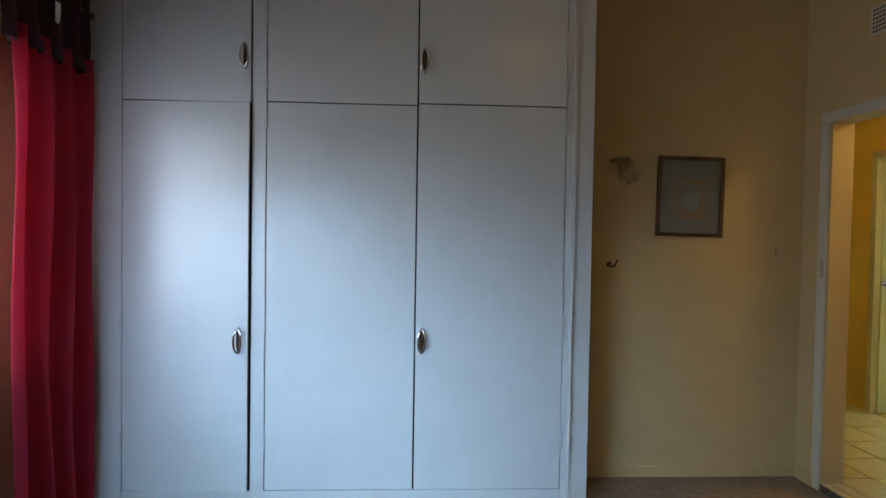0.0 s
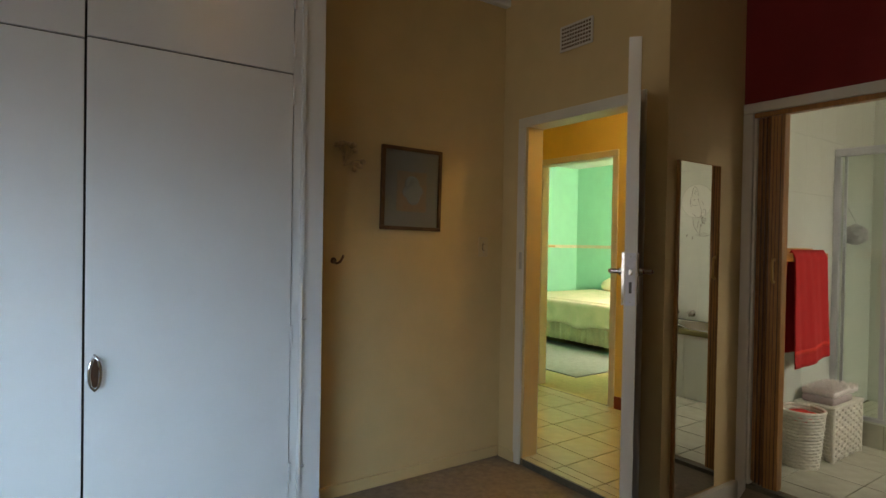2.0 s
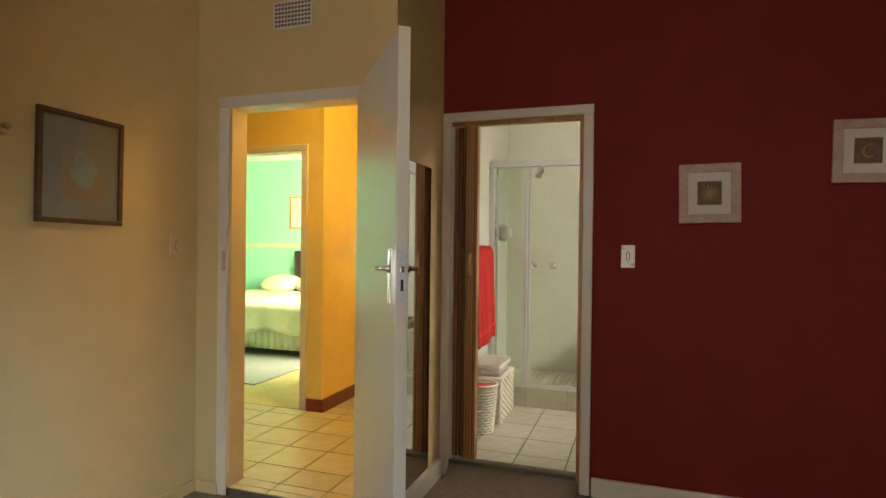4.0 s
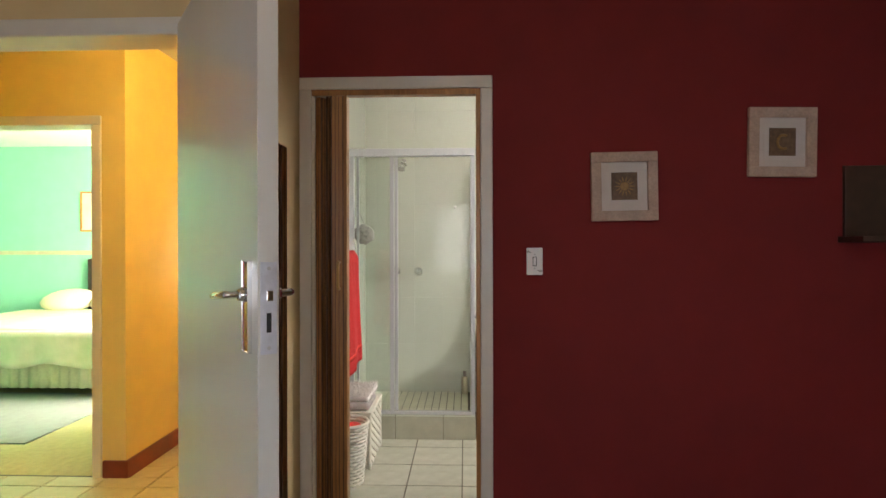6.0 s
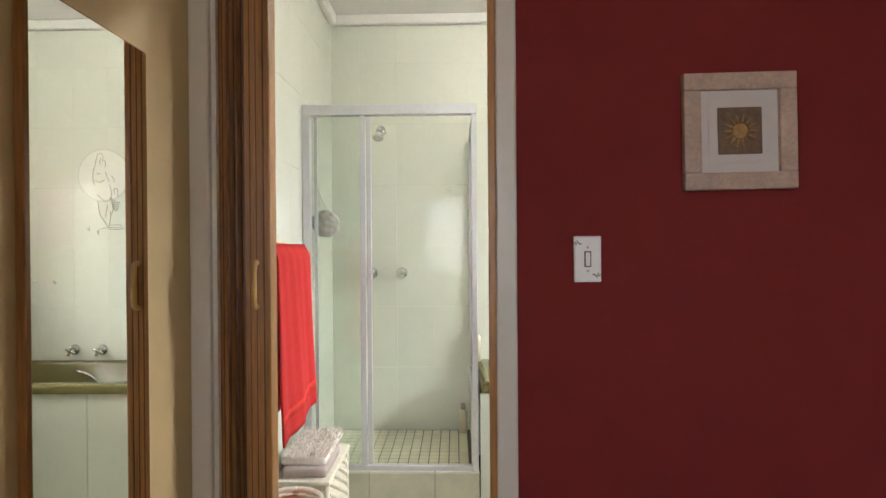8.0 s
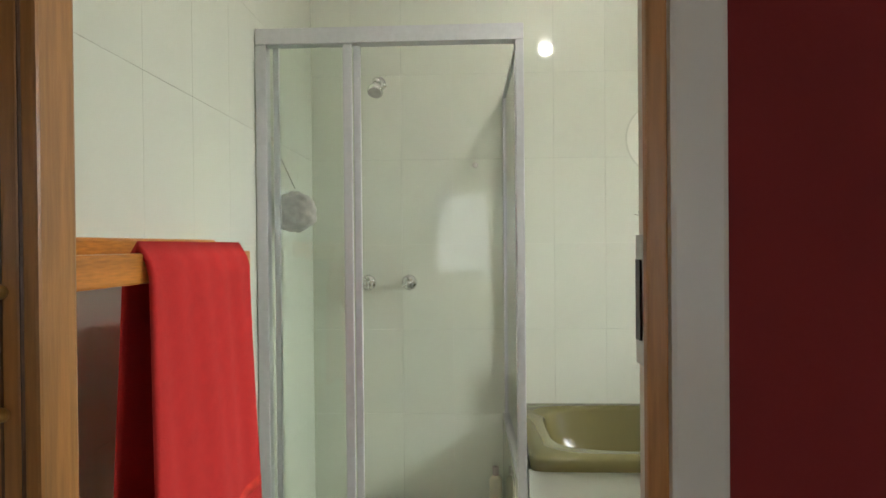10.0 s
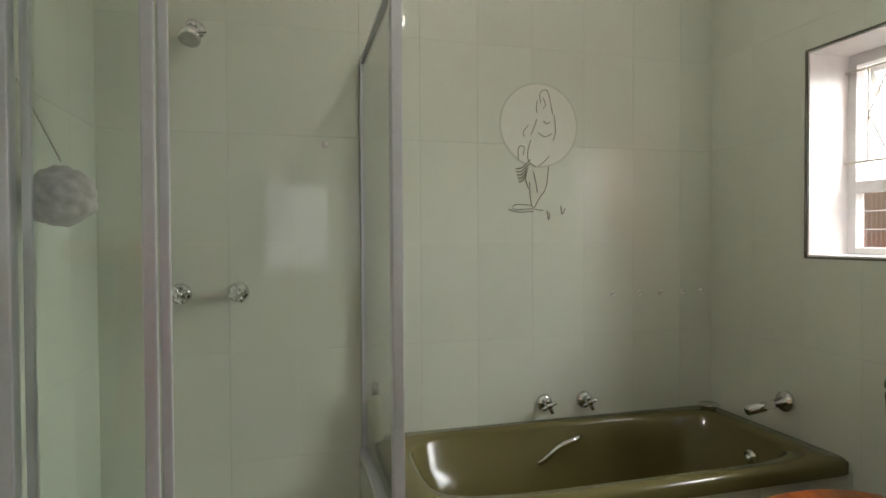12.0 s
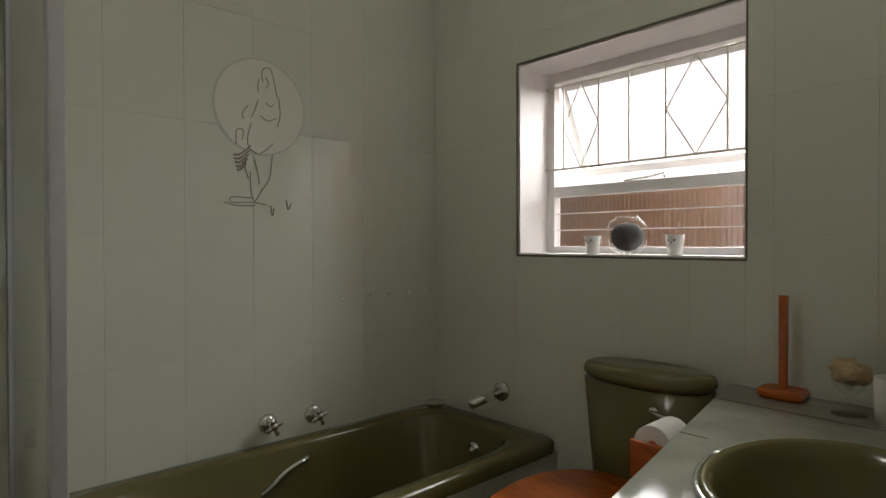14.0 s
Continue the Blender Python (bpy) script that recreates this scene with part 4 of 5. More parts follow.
def star_tap(label, place, m, group):
    """Wall tap with a four-lobed handle; axis along local z."""
    ob = thing("wall_tap", label, "tap", group=group)
    ob.matrix_world = Matrix.Translation(place) @ m
    part("flange", lathe([(0.002, 0), (0.034, 0), (0.030, 0.010), (0.016, 0.016), (0.002, 0.016)]), CHROME, ob, smooth=True)
    part("spindle", rod((0, 0, 0.012), (0, 0, 0.045), 0.011), CHROME, ob, smooth=True)
    for k in range(4):
        a = math.pi / 2 * k + 0.4
        part("handle_lobe", rod((0, 0, 0.043), (0.031 * math.cos(a), 0.031 * math.sin(a), 0.050), 0.009, 0.007), CHROME, ob, smooth=True)
    part("cap", ball((0, 0, 0.052), 0.012, 1, 1, 0.5), CHROME, ob, smooth=True)


to_west = pose(0, 0, 0, 0, -90, 0)
EX = BX1 - 0.0065
for y in (1.737, 1.916):
    star_tap("chrome star-handled shower tap on the tiles", (EX, y + 0.01, 1.150), to_west, "shower taps")
for y in (0.642, 0.471):
    star_tap("chrome star-handled bath tap on the tiles", (EX, y - 0.005, 0.690), to_west, "bath taps")
rose = thing("shower_rose", "chrome shower rose on a ball joint", "shower head")
part("flange", rod((EX, 1.868, 2.01), (EX - 0.012, 1.868, 2.01), 0.028), CHROME, rose, smooth=True)
part("arm", rod((EX - 0.01, 1.868, 2.01), (EX - 0.075, 1.868, 2.000), 0.010), CHROME, rose, smooth=True)
part("joint", ball((EX - 0.08, 1.868, 1.998), 0.02), CHROME, rose, smooth=True)
part("head", rod((EX - 0.085, 1.868, 1.99), (EX - 0.115, 1.872, 1.945), 0.016, 0.033, 20), CHROME, rose, smooth=True)
part("lever", rod((EX - 0.10, 1.85, 1.97), (EX - 0.10, 1.825, 1.975), 0.006), CHROME, rose)
part("face", rod((EX - 0.115, 1.872, 1.945), (EX - 0.117, 1.8723, 1.942), 0.027, segs=20), DULL_STEEL, rose)
hook = thing("suction_hook", "small white suction hook on the shower tiles", "hook", (EX, 1.458, 1.655))
part("cup", ball((0, 0, 0), 0.012, 0.5, 1, 1), PLASTIC, hook, smooth=True)
for k, y in enumerate((0.34, 0.219, 0.122, 0.016, -0.073)):
    h = thing("tile_hook", "small clear adhesive hook on the bath tiles", "hook", (EX, y, 1.102), group="row of tile hooks")
    part("pad", ball((0, 0, 0), 0.011, 0.35, 1, 1, segs=10), GROUT, h, smooth=True)
    part("peg", rod((0, 0, 0), (-0.012, 0, 0.004), 0.003, segs=6), DULL_STEEL, h)
loofah = thing("bath_puff", "grey net bath puff on a cord inside the shower", "bath puff", (4.93, 2.09, 1.43))
bm = bmesh.new()
bmesh.ops.create_icosphere(bm, subdivisions=4, radius=0.07)
for v_ in bm.verts:
    v_.co *= 1 + 0.16 * noise.noise(v_.co * 60) + 0.06 * noise.noise(v_.co * 160)
part("net", bm, LOOFAH, loofah, smooth=True)
part("cord", rod((0, 0, 0.08), (-0.03, 0.075, 0.26), 0.002, segs=6), LOOFAH, loofah)
for (x, y, z, hh, r, lab) in ((5.37, 1.385, 0.209, 0.17, 0.026, "cream shampoo bottle on the shower floor"), (5.385, 1.300, 0.628, 0.20, 0.024, "cream pump bottle on the bath corner")):
    b = thing("bottle", lab, "bottle", (x, y, z))
    part("body", lathe([(0.002, 0), (r, 0), (r, hh * 0.7), (r * 0.5, hh * 0.8), (0.002, hh * 0.8)]), BOTTLE, b, smooth=True)
    part("cap", rod((0, 0, hh * 0.8), (0, 0, hh), r * 0.5), GREY_CLOTH, b, smooth=True)

# bath
RIM = 0.628
bath = thing("bathtub", "olive green enamelled bath with a white tiled apron", "bathtub", (5.122, 0.59, 0))


def squircle(ax, ay, e, n=64, shift=0.0):
    out = []
    for i in range(n):
        a = 2 * math.pi * i / n
        c, s = math.cos(a), math.sin(a)
        out.append((ax * abs(c) ** (2 / e) * (1 if c > 0 else -1), shift + ay * abs(s) ** (2 / e) * (1 if s > 0 else -1)))
    return out


bm = bmesh.new()
loops = []
for ax, ay, e, z, sh in ((0.322, 0.71, 26, RIM - 0.045, 0), (0.322, 0.71, 26, RIM - 0.012, 0), (0.312, 0.70, 24, RIM, 0), (0.262, 0.625, 5, RIM, 0), (0.250, 0.612, 4.5, RIM - 0.012, 0), (0.240, 0.60, 4.2, RIM - 0.10, 0), (0.226, 0.585, 4, RIM - 0.115, 0.0), (0.205, 0.55, 4, RIM - 0.28, -0.01), (0.17, 0.48, 3.5, RIM - 0.365, -0.02), (0.08, 0.30, 3, RIM - 0.385, -0.02)):
    ring = []
    for x, y in squircle(ax, ay, e, shift=sh):
        # the arm rest widens towards the sloping end
        rest = min(1, max(0, (y + 0.02) / 0.10))
        rest = rest * rest * (3 - 2 * rest)
        if RIM - 0.2 < z < RIM - 0.11:
            x *= 1.045 - 0.17 * rest
        ring.append(bm.verts.new((x, y, z)))
    loops.append(ring)
for a, b in zip(loops, loops[1:]):
    for i in range(64):
        bm.faces.new((a[i], a[(i + 1) % 64], b[(i + 1) % 64], b[i]))
bm.faces.new(loops[-1])
part("tub", bm, OLIVE, bath, "glossy olive enamel", smooth=True)
for y0, y1 in ((-0.715, -0.36), (-0.357, 0.0), (0.003, 0.36), (0.363, 0.715)):
    part("apron_tile", box(-0.312, -0.304, y0, y1, FZ, RIM - 0.046, 0.001), WALL_TILE, bath)
part("apron_core", box(-0.303, -0.285, -0.715, 0.715, FZ, RIM - 0.05), GROUT, bath)
for sx, y0, y1 in ((1, 0.119, -0.055), (-1, 0.13, -0.05)):
    pts = [(sx * 0.232, y0 + 0.01, RIM - 0.125), (sx * 0.208, y0 - 0.01, RIM - 0.118), (sx * 0.202, (y0 + y1) / 2 + 0.01, RIM - 0.068), (sx * 0.206, y1 + 0.03, RIM - 0.048), (sx * 0.243, y1 - 0.01, RIM - 0.05)]
    part("grab_rail", tube(curve_points(pts, 5), 0.010), CHROME, bath, "chrome grab rail", smooth=True)
part("overflow", rod((-0.03, -0.600, RIM - 0.085), (-0.03, -0.585, RIM - 0.088), 0.028), CHROME, bath, "chrome overflow", smooth=True)
part("plug_knob", ball((-0.03, -0.58, RIM - 0.088), 0.014), CHROME, bath, smooth=True)
sp = thing("bath_spout", "chrome bath spout on the window wall", "spout")
part("flange", rod((5.06, BY0 + 0.007, 0.742), (5.06, BY0 + 0.022, 0.742), 0.036), CHROME, sp, smooth=True)
part("barrel", rod((5.06, BY0 + 0.02, 0.742), (5.06, BY0 + 0.175, 0.722), 0.017), CHROME, sp, smooth=True)
soap = thing("soap_dish", "small chrome soap dish on the bath corner", "soap dish", (5.385, -0.065, RIM))
part("dish", lathe([(0.002, 0), (0.025, 0), (0.045, 0.018), (0.040, 0.020), (0.002, 0.008)]), CHROME, soap, smooth=True)

# figure drawn on the tiles: a pale moon disc and plain brush strokes
mural = thing("painted_tile_panel", "tile panel with pale moon disc and ink line drawing", "tile picture", (BX1 - 0.0065, 0, 0))


def wall_disc(y, z, r, d, mat):
    part("disc", rod((0, y, z), (-d, y, z), r, segs=48), mat, mural)


wall_disc(0.656, 1.757, 0.162, 0.0010, SHADE_DISC)
wall_disc(0.656, 1.757, 0.155, 0.0018, SUN_DISC)


def stroke(pts, r=0.0028):
    part("ink_stroke", tube([(-0.0018, y, z) for y, z, _ in [(p.x, p.y, 0) for p in curve_points([(a, b, 0) for a, b in pts], 4)]], r, 6), INK, mural)


STROKES = (
    ((0.650, 1.84), (0.652, 1.88), (0.625, 1.892), (0.612, 1.86), (0.600, 1.80)),
    ((0.664, 1.85), (0.668, 1.82), (0.664, 1.805)),
    ((0.666, 1.78), (0.680, 1.74), (0.690, 1.72)),
    ((0.594, 1.80), (0.588, 1.74), (0.598, 1.70)),
    ((0.701, 1.756), (0.720, 1.73), (0.717, 1.71)),
    ((0.690, 1.70), (0.702, 1.66), (0.700, 1.62), (0.672, 1.60)),
    ((0.614, 1.64), (0.640, 1.615), (0.662, 1.60)),
    ((0.708, 1.59), (0.712, 1.55), (0.700, 1.515)),
    ((0.695, 1.54), (0.693, 1.48), (0.680, 1.442), (0.655, 1.48), (0.628, 1.52), (0.617, 1.60)),
    ((0.680, 1.58), (0.668, 1.53), (0.664, 1.50)),
    ((0.690, 1.452), (0.755, 1.453), (0.758, 1.436), (0.690, 1.438), (0.640, 1.432)),
    ((0.782, 1.435), (0.740, 1.425), (0.680, 1.428)),
    ((0.624, 1.43), (0.618, 1.395), (0.612, 1.42)),
    ((0.566, 1.45), (0.560, 1.418), (0.548, 1.44)),
    ((0.640, 1.775), (0.625, 1.764), (0.612, 1.772)),
    ((0.660, 1.728), (0.632, 1.714), (0.604, 1.726)),
    ((0.640, 1.862), (0.630, 1.838), (0.640, 1.822)),
)
for pts in STROKES:
    stroke(pts, 0.0017)
for k in range(5):
    stroke([(0.752 - 0.003 * k, 1.590 - 0.012 * k), (0.728, 1.594 - 0.013 * k), (0.692 + 0.004 * k, 1.625 - 0.015 * k)], 0.0024)
stroke([(0.742, 1.625), (0.740, 1.67), (0.718, 1.672), (0.722, 1.64)], 0.0017)

# toilet
TX = 4.425
toilet = thing("toilet", "olive green toilet with orange wooden lid", "toilet", (TX, 0, 0))
SEAT = 0.625
bm = bmesh.new()
loops = []
for ax, ay, z, sh in ((0.12, 0.17, FZ, 0.30), (0.11, 0.16, FZ + 0.10, 0.30), (0.13, 0.18, SEAT - 0.22, 0.31), (0.175, 0.22, SEAT - 0.07, 0.32), (0.185, 0.235, SEAT - 0.015, 0.32), (0.15, 0.19, SEAT - 0.012, 0.32)):
    loops.append([bm.verts.new((x, y, z)) for x, y in squircle(ax, ay, 2.4, 32, sh)])
for a, b in zip(loops, loops[1:]):
    for i in range(32):
        bm.faces.new((a[i], a[(i + 1) % 32], b[(i + 1) % 32], b[i]))
bm.faces.new(loops[0][::-1])
bm.faces.new(loops[-1])
part("bowl", bm, OLIVE, toilet, smooth=True)
part("neck", box(-0.11, 0.11, BY0 + 0.01, 0.16, FZ, SEAT - 0.03, 0.03), OLIVE, toilet, smooth=True)


def slab(ax, ay, e, sh, z0, z1, r, n=40):
    bm = bmesh.new()
    loops = [[bm.verts.new((x, y, z)) for x, y in squircle(ax - d, ay - d, e, n, sh)] for d, z in ((r, z0), (0, z0 + r), (0, z1 - r), (r * 0.3, z1 - r * 0.3), (r, z1))]
    for a, b in zip(loops, loops[1:]):
        for i in range(n):
            bm.faces.new((a[i], a[(i + 1) % n], b[(i + 1) % n], b[i]))
    bm.faces.new(loops[0][::-1])
    bm.faces.new(loops[-1])
    return bm


part("seat_ring", slab(0.195, 0.235, 2.4, 0.315, SEAT - 0.012, SEAT + 0.012, 0.006), ORANGE_WOOD, toilet, "orange wooden seat", smooth=True)
part("seat_lid", slab(0.198, 0.238, 2.4, 0.315, SEAT + 0.014, SEAT + 0.036, 0.009), ORANGE_WOOD, toilet, "orange wooden lid", smooth=True)
bm = bmesh.new()
loops = [[bm.verts.new((x, y, z)) for x, y in squircle(ax, ay, 2.7, 40, -0.02)] for ax, ay, z in ((0.135, 0.085, 0.60), (0.155, 0.095, 0.63), (0.182, 0.104, 0.905))]
for a, b in zip(loops, loops[1:]):
    for i in range(40):
        bm.faces.new((a[i], a[(i + 1) % 40], b[(i + 1) % 40], b[i]))
bm.faces.new(loops[0][::-1])
bm.faces.new(loops[-1])
part("cistern", bm, OLIVE, toilet, smooth=True)
part("cistern_lid", slab(0.190, 0.108, 2.3, -0.02, 0.903, 0.950, 0.018), OLIVE, toilet, smooth=True)
part("flush_lever", tube([(-0.075, 0.072, 0.86), (-0.075, 0.095, 0.86), (-0.11, 0.10, 0.855), (-0.145, 0.10, 0.848)], 0.006), CHROME, toilet, "chrome flush lever", smooth=True)
part("flush_boss", ball((-0.075, 0.082, 0.86), 0.014), CHROME, toilet, smooth=True)

# vanity
CT = 0.92
vanity = thing("vanity_unit", "tiled vanity with set-in olive basin", "vanity")
BC = Vector((3.845, 0.47))
poly = [Vector(p) for p in ((BX0 + 0.002, BY0 + 0.01), (4.238, BY0 + 0.01), (4.072, 0.76), (BX0 + 0.002, 0.76))]


def out_to_edge(a):
    d = Vector((math.cos(a), math.sin(a)))
    best = 9
    for p, q in zip(poly, poly[1:] + poly[:1]):
        e = q - p
        den = d.x * e.y - d.y * e.x
        if abs(den) > 1e-6:
            t = ((p.x - BC.x) * e.y - (p.y - BC.y) * e.x) / den
            s = ((p.x - BC.x) * d.y - (p.y - BC.y) * d.x) / den
            if t > 0 and -1e-6 <= s <= 1 + 1e-6:
                best = min(best, t)
    return BC + d * best


angles = sorted([2 * math.pi * i / 72 for i in range(72)] + [math.atan2((p - BC).y, (p - BC).x) % (2 * math.pi) for p in poly])
bm = bmesh.new()
rings = []
for kind_, z in (("o", CT - 0.04), ("o", CT), ("i", CT), ("i", CT - 0.03)):
    rings.append([bm.verts.new((*(out_to_edge(a) if kind_ == "o" else BC + Vector((0.185 * math.cos(a), 0.235 * math.sin(a)))), z)) for a in angles])
for a, b in zip(rings, rings[1:]):
    for i in range(len(angles)):
        j = (i + 1) % len(angles)
        bm.faces.new((a[i], a[j], b[j], b[i]))
part("counter_top", bm, MARBLE, vanity, "grey-green mottled counter tiles")
for y in (0.06, 0.37):
    for x0, x1 in ((BX0 + 0.01, 3.645), (4.09 if y > 0.3 else BX0 + 0.01, 4.238 - (y - BY0 - 0.01) * 0.1866)):
        if x1 > x0:
            part("joint", box(x0, x1, y - 0.0015, y + 0.0015, CT - 0.002, CT + 0.0008), GREY_GROUT, vanity)
part("front_panel", prism([(BX0 + 0.004, BY0 + 0.012), (4.220, BY0 + 0.012), (4.055, 0.745), (BX0 + 0.004, 0.745)], FZ, CT - 0.30), WALL_TILE, vanity)
part("edge_panel", prism([(4.190, BY0 + 0.012), (4.228, BY0 + 0.012), (4.063, 0.75), (4.025, 0.75)], CT - 0.30, CT - 0.04), WALL_TILE, vanity)
bm = lathe([(1.02, CT + 0.002), (1.04, CT + 0.010), (1.0, CT + 0.014), (0.94, CT + 0.008), (0.88, CT - 0.02), (0.72, CT - 0.10), (0.42, CT - 0.15), (0.10, CT - 0.16)], 48, sx=0.185, sy=0.235, c=(BC.x, BC.y, 0))
bm.faces.ensure_lookup_table()
bm.faces.remove(max((q for q in bm.faces if len(q.verts) > 4), key=lambda q: q.calc_center_median().z))
part("basin", bm, OLIVE, vanity, "olive enamel basin", smooth=True)
part("drain", rod((BC.x, BC.y, CT - 0.161), (BC.x, BC.y, CT - 0.155), 0.022), CHROME, vanity, "chrome drain", smooth=True)
bm = tube([(BC.x + 0.186 * 1.045 * math.cos(a), BC.y + 0.236 * 1.045 * math.sin(a), CT + 0.004) for a in np.linspace(0, 2 * math.pi, 61)], 0.006, 8)
part("basin_rim", bm, CHROME, vanity, "chrome rim", smooth=True)
bt = thing("basin_tap", "chrome pillar tap behind the basin", "tap", (3.72, 0.30, CT))
part("pillar", rod((0, 0, 0), (0, 0, 0.07), 0.018, 0.014), CHROME, bt, smooth=True)
part("spout", tube([(0, 0, 0.055), (0.04, 0.03, 0.065), (0.08, 0.06, 0.045)], 0.010), CHROME, bt, smooth=True)
part("head", ball((0, 0, 0.085), 0.022, 1, 1, 0.7), CHROME, bt, smooth=True)
ph = thing("toilet_roll_holder", "orange wooden toilet roll holder with a white roll", "toilet roll holder", (4.235, 0.20, 0.812))
part("side_board", box(-0.03, 0.075, 0.062, 0.075, -0.06, 0.03, 0.004), ORANGE_WOOD, ph)
part("side_board", box(-0.03, 0.075, -0.075, -0.062, -0.06, 0.03, 0.004), ORANGE_WOOD, ph)
part("back_board", box(-0.045, -0.03, -0.075, 0.075, -0.06, 0.04, 0.004), ORANGE_WOOD, ph)
part("roll", lathe([(0.02, -0.052), (0.046, -0.052), (0.046, 0.052), (0.02, 0.052), (0.018, 0.0)], 32), PAPER, ph, "white paper roll").matrix_basis = pose(0.03, 0, 0.02, 90, 0, 0)
part("spindle", rod((0.03, -0.07, 0.02), (0.03, 0.07, 0.02), 0.012), ORANGE_WOOD, ph)
st = thing("paper_towel_stand", "orange wooden upright stand on the counter", "stand", (4.09, -0.065, CT))
part("base", slab(0.052, 0.045, 5, 0, 0, 0.024, 0.008), ORANGE_WOOD, st)
part("pole", box(-0.009, 0.009, -0.009, 0.009, 0.022, 0.252, 0.002), ORANGE_WOOD, st)
orn = thing("shell_goblet", "small glass goblet with a dried shell ornament", "ornament", (3.945, -0.02, CT))
part("foot", lathe([(0.002, 0), (0.035, 0), (0.006, 0.012), (0.005, 0.04), (0.03, 0.06), (0.034, 0.085), (0.031, 0.085), (0.002, 0.055)]), PLAIN_GLASS, orn, smooth=True)
bm = bmesh.new()
bmesh.ops.create_icosphere(bm, subdivisions=3, radius=0.04)
for v_ in bm.verts:
    v_.co *= 1 + 0.45 * noise.noise(v_.co * 45)
    v_.co.z = v_.co.z * 0.7 + 0.095
part("shell", bm, SHELL, orn, smooth=True)
mug = thing("tooth_mug", "plain white mug on the counter", "mug", (3.855, 0.01, CT))
part("body", lathe([(0.002, 0), (0.038, 0), (0.040, 0.10), (0.036, 0.10), (0.034, 0.008), (0.002, 0.008)]), PLASTIC, mug, smooth=True)

# towel rail, towels, bin, hamper
tr = thing("towel_rail", "varnished pine double towel rail", "towel rail")
part("back_board", box(3.68, 4.42, BY1 - 0.030, BY1 - 0.008, 1.270, 1.330, 0.006), PINE, tr)
for x in (3.685, 4.30):
    part("arm", box(x, x + 0.030, BY1 - 0.128, BY1 - 0.030, 1.255, 1.300, 0.006), PINE, tr)
part("bar", box(3.67, 4.34, BY1 - 0.150, BY1 - 0.128, 1.252, 1.302, 0.005), PINE, tr)


def towel(label, x0, x1, ybar, ztop, zf, zb, mat):
    ob = thing("towel", label, "towel", group="towels on the rail")

    def f(u, v):
        x = x0 + (x1 - x0) * u
        if v < 0.5:
            k = v / 0.5
            z, side = zb + (ztop - zb) * k, 1
        else:
            k = (1 - v) / 0.5
            z, side = zf + (ztop - zf) * k, -1
        rise = min(1, (ztop - z) / 0.03)
        off = 0.017 * rise + 0.014 * (1 - k)
        wave = 0.008 * (1 - k) * math.sin(u * 11 + 1.1 * side) + 0.0015 * math.sin(u * 30 + k * 5)
        drift = 0.03 * (1 - k) * (u - 0.3)
        return Vector((x + drift, ybar + side * off + wave, z - 0.02 * (1 - k) * math.sin(u * 3 + 1)))
    part("cloth", sheet(f, 40, 60, 0.007), mat, ob, smooth=True)
    part("band", sheet(lambda u, v: f(u, 0.925 + 0.02 * v) + Vector((0, -0.0035, 0)), 40, 2, 0.004), RED_CLOTH, ob, "flat woven band", smooth=True)


towel("red terry towel hung over the pine rail", 3.875, 4.295, BY1 - 0.139, 1.308, 0.66, 0.74, RED_TOWEL)
hamper = thing("wicker_hamper", "white painted wicker hamper below the towels", "hamper")
hx0, hx1, hy0, hy1, hz = 4.24, 4.66, 1.935, 2.155, 0.37
part("core", box(hx0 + 0.012, hx1 - 0.012, hy0 + 0.012, hy1 - 0.012, FZ, hz - 0.01), WICKER, hamper)
bm = bmesh.new()
k = 0
z = FZ + 0.014
while z < hz - 0.015:
    for i in range(10):
        t0 = i / 10
        off = 0.005 * (1 if (i + k) % 2 else -1)
        box(hx0 + (hx1 - hx0) * t0, hx0 + (hx1 - hx0) * (t0 + 0.1), hy0 + off, hy0 + off + 0.010, z - 0.008, z + 0.008, bm=bm)
        box(hx0 + off, hx0 + off + 0.010, hy0 + (hy1 - hy0) * t0, hy0 + (hy1 - hy0) * (t0 + 0.1), z - 0.008, z + 0.008, bm=bm)
    z += 0.022
    k += 1
part("weave", bm, WICKER, hamper)
part("lid", box(hx0 - 0.01, hx1 + 0.01, hy0 - 0.01, hy1, hz - 0.008, hz + 0.012, 0.006), WICKER, hamper)
for x in (hx0, hx1 - 0.014):
    part("corner_post", rod((x + 0.004, hy0 + 0.004, FZ), (x + 0.004, hy0 + 0.004, hz - 0.008), 0.011), WICKER, hamper)
cloth = mesh_object("folded_cloth", box(hx0 + 0.02, hx0 + 0.30, hy0 + 0.01, hy1 - 0.03, hz + 0.012, hz + 0.055, 0.016), GREY_CLOTH, True)
tagged(cloth, "folded mauve grey cloth on the hamper", "cloth")
shag = thing("shaggy_bath_mat", "folded white shaggy bath mat on the hamper", "bath mat", (0, 0, hz + 0.055))
part("pad", box(hx0 + 0.04, hx1 - 0.02, hy0 + 0.015, hy1 - 0.02, 0.0, 0.035, 0.014), MAT_CLOTH, shag, smooth=True)
bm = bmesh.new()
rnd = random.Random(7)
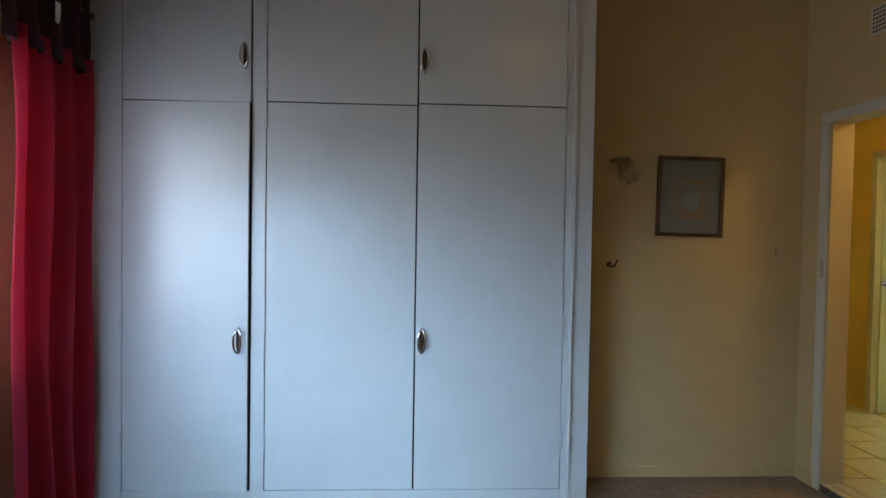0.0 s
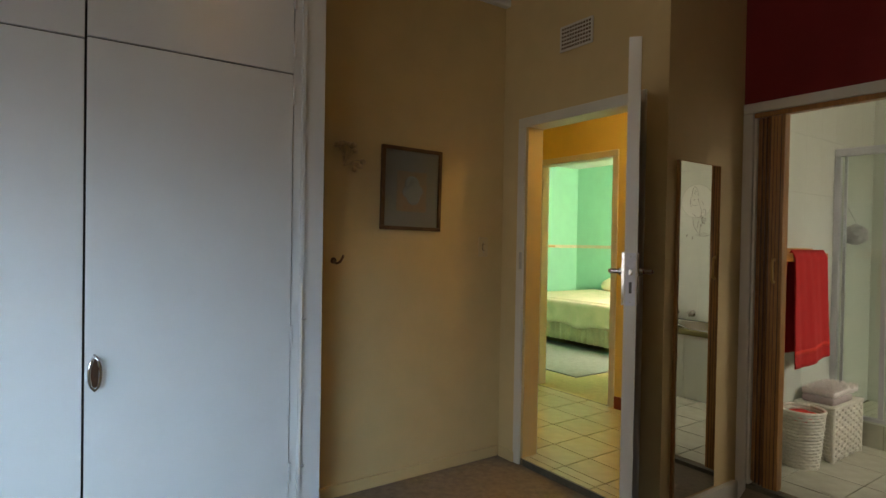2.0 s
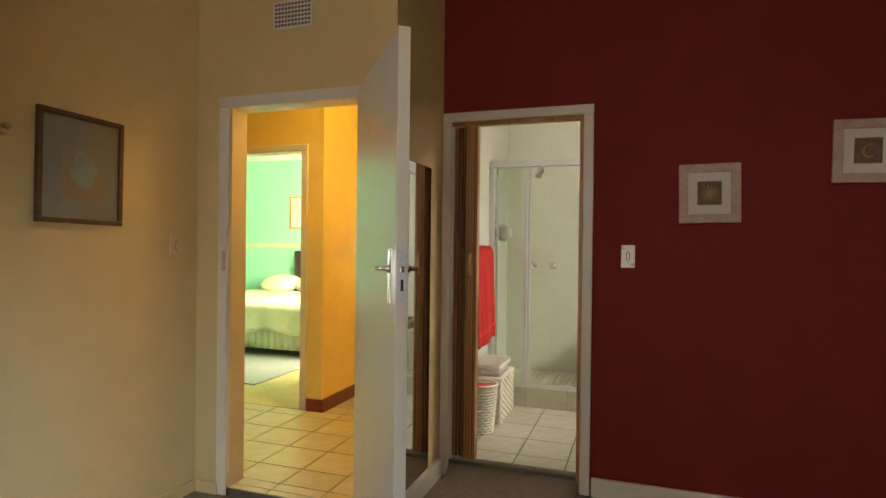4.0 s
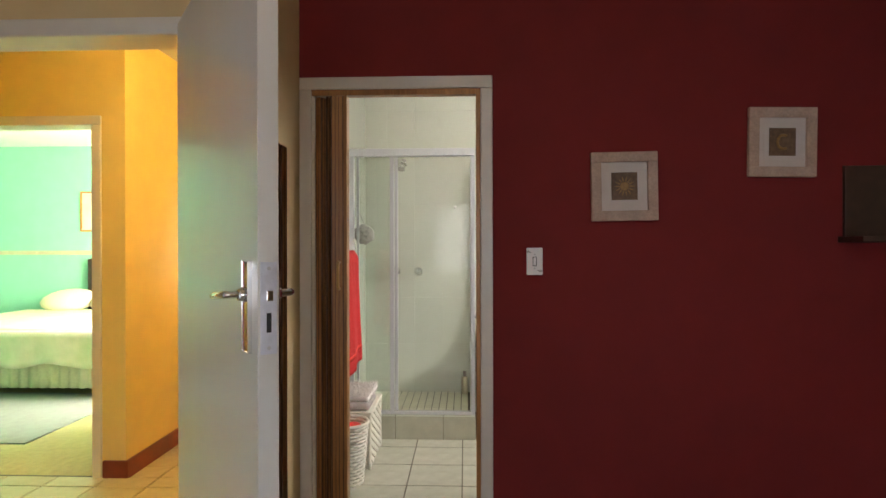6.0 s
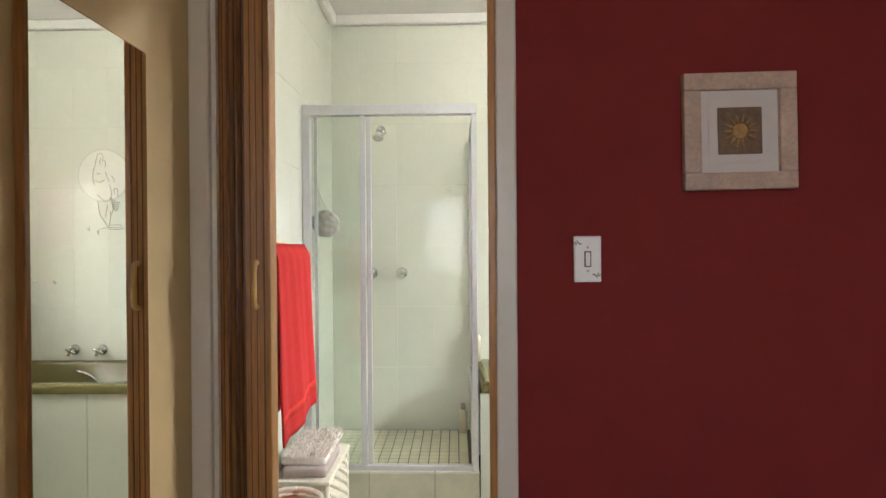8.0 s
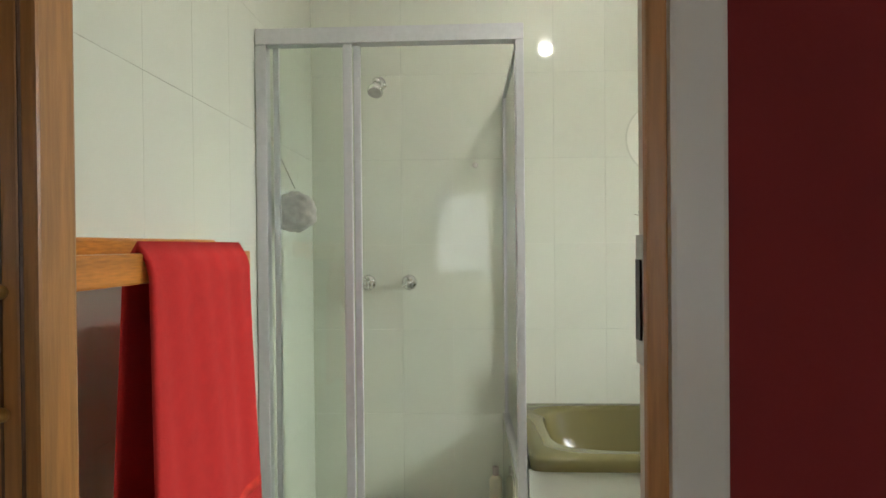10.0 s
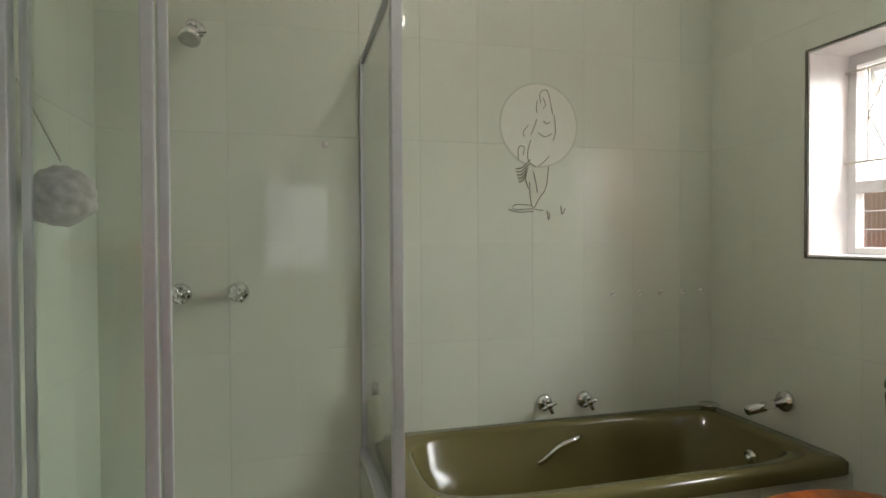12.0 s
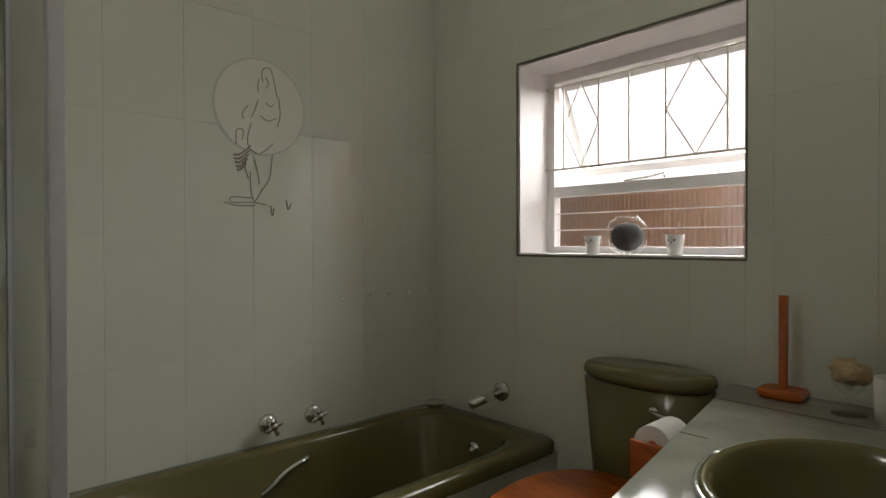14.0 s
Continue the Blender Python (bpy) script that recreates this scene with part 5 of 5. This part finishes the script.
for i in range(900):
    x, y = rnd.uniform(hx0 + 0.04, hx1 - 0.02), rnd.uniform(hy0 + 0.01, hy1 - 0.02)
    zb = 0.033 if y > hy0 + 0.02 else rnd.uniform(0.0, 0.033)
    d = Vector((rnd.uniform(-0.02, 0.02), rnd.uniform(-0.025, 0.012), rnd.uniform(0.012, 0.03)))
    p, w = Vector((x, y, zb)), Vector((0.004, 0, 0))
    q = Vector((0, 0.004, 0))
    a, b_, c_, e_ = bm.verts.new(p - w), bm.verts.new(p + w), bm.verts.new(p + q), bm.verts.new(p + d)
    bm.faces.new((a, b_, e_)), bm.faces.new((b_, c_, e_)), bm.faces.new((c_, a, e_))
pile = part("fleece", bm, MAT_CLOTH, shag, "loose cotton tufts")
tagged(pile, kind="stuff")
bin_ = thing("waste_basket", "white woven waste basket with red liner", "waste basket", (4.06, 2.035, FZ))
bm = bmesh.new()
for k in range(17):
    z, r = 0.006 + k * 0.019, 0.085 + 0.028 * k / 17
    bm2 = [(r + 0.0035 * math.sin(14 * a + math.pi * k)) for a in np.linspace(0, 2 * math.pi, 85)]
    tube([(rr * math.cos(a), rr * math.sin(a), z) for rr, a in zip(bm2, np.linspace(0, 2 * math.pi, 85))], 0.0095, 6, bm)
part("weave", bm, WICKER, bin_, smooth=True)
part("base", rod((0, 0, 0), (0, 0, 0.012), 0.085, segs=28), WICKER, bin_)
part("rim", tube([(0.117 * math.cos(a), 0.117 * math.sin(a), 0.327) for a in np.linspace(0, 2 * math.pi, 49)], 0.010, 8), WICKER, bin_, smooth=True)
bm = bmesh.new()
bmesh.ops.create_icosphere(bm, subdivisions=4, radius=0.1)
for v_ in bm.verts:
    v_.co *= 1 + 0.14 * noise.noise(v_.co * 24)
    v_.co.z = v_.co.z * 0.35 + 0.285
part("liner", bm, RED_CLOTH, bin_, "crumpled scarlet cloth", smooth=True)

# ---- tiles of walls and floors ----


def tile_rects(u0, u1, v0, v1, pu, pv, ou, ov, hole=None):
    """Cells of a grid clipped to a rectangle and cut round a hole."""
    us, vs = {u0, u1}, {v0, v1}
    i0, i1 = math.floor((u0 - ou) / pu) - 1, math.ceil((u1 - ou) / pu) + 1
    j0, j1 = math.floor((v0 - ov) / pv) - 1, math.ceil((v1 - ov) / pv) + 1
    for i in range(i0, i1):
        for j in range(j0, j1):
            a0, a1 = max(u0, ou + i * pu), min(u1, ou + (i + 1) * pu)
            b0, b1 = max(v0, ov + j * pv), min(v1, ov + (j + 1) * pv)
            if a1 - a0 < 0.006 or b1 - b0 < 0.006:
                continue
            pieces = [(a0, a1, b0, b1)]
            if hole and a0 < hole[1] and a1 > hole[0] and b0 < hole[3] and b1 > hole[2]:
                pieces = [(a0, min(a1, hole[0]), b0, b1), (max(a0, hole[1]), a1, b0, b1), (max(a0, hole[0]), min(a1, hole[1]), b0, min(b1, hole[2])), (max(a0, hole[0]), min(a1, hole[1]), max(b0, hole[3]), b1)]
            for p in pieces:
                if p[1] - p[0] > 0.006 and p[3] - p[2] > 0.006:
                    yield p


shared = {}


def lay(parent, rects, to_world, thick, gap, mat, bev=0.0005):
    """One tile a rectangle; alike tiles share a mesh. to_world(u, v) gives the pose of the tile's corner."""
    for a0, a1, b0, b1 in rects:
        key = (round(a1 - a0, 4), round(b1 - b0, 4), thick, mat.name)
        if key not in shared:
            ob = mesh_object("tile", box(gap / 2, a1 - a0 - gap / 2, gap / 2, b1 - b0 - gap / 2, 0, thick, bev), mat)
            shared[key] = ob.data
        else:
            ob = new("tile", shared[key])
        ob.parent = parent
        ob.matrix_basis = to_world(a0, b0)


frame_e = Matrix(((0, 0, -1, 0), (1, 0, 0, 0), (0, 1, 0, 0), (0, 0, 0, 1)))
frame_s = Matrix(((1, 0, 0, 0), (0, 0, 1, 0), (0, 1, 0, 0), (0, 0, 0, 1)))
frame_n = Matrix(((1, 0, 0, 0), (0, 0, -1, 0), (0, 1, 0, 0), (0, 0, 0, 1)))
PU, PV, OZ = 0.2186, 0.367, 1.314
lay(wall_bath_east, tile_rects(BY0, BY1, FZ, 2.70, PU, PV, 0.247, OZ), lambda u, v: Matrix.Translation((BX1 - 0.0002, u, v)) @ frame_e, 0.006, 0.0005, WALL_TILE, 0.0002)
lay(wall_bath_south, tile_rects(BX0, BX1 - 0.007, FZ, 2.70, PU, PV, BX1 - 0.007, OZ, WIN), lambda u, v: Matrix.Translation((u, BY0 + 0.0002, v)) @ frame_s, 0.006, 0.0005, WALL_TILE, 0.0002)
lay(wall_bath_north, tile_rects(BX0, BX1 - 0.007, FZ, 2.70, PU, PV, BX1 - 0.007, OZ), lambda u, v: Matrix.Translation((u, BY1 - 0.0002, v)) @ frame_n, 0.006, 0.0005, WALL_TILE, 0.0002)
floor_b = bpy.data.objects["floor_bathroom"]
lay(floor_b, tile_rects(RX + 0.046, 4.81, BY0, BY1, 0.30, 0.30, 4.02, 1.70 - 0.30), lambda u, v: Matrix.Translation((u, v, FZ - 0.007)), 0.007, 0.007, FLOOR_TILE)
floor_p = bpy.data.objects["floor_passage"]
lay(floor_p, tile_rects(DX + 0.125, 4.20, 2.27, 5.2, 0.30, 0.30, 3.463, 3.162), lambda u, v: Matrix.Translation((u, v, -0.0065)), 0.0075, 0.010, PASSAGE_TILE)
lay(floor_p, tile_rects(4.20, 5.5, 2.27, 3.34, 0.30, 0.30, 3.463, 3.162), lambda u, v: Matrix.Translation((u, v, -0.0065)), 0.0075, 0.010, PASSAGE_TILE)
lay(floor_p, tile_rects(DX - 0.01, DX + 0.125, 2.32, 3.10, 0.30, 0.30, 3.463, 3.162), lambda u, v: Matrix.Translation((u, v, -0.0065)), 0.0075, 0.010, PASSAGE_TILE)
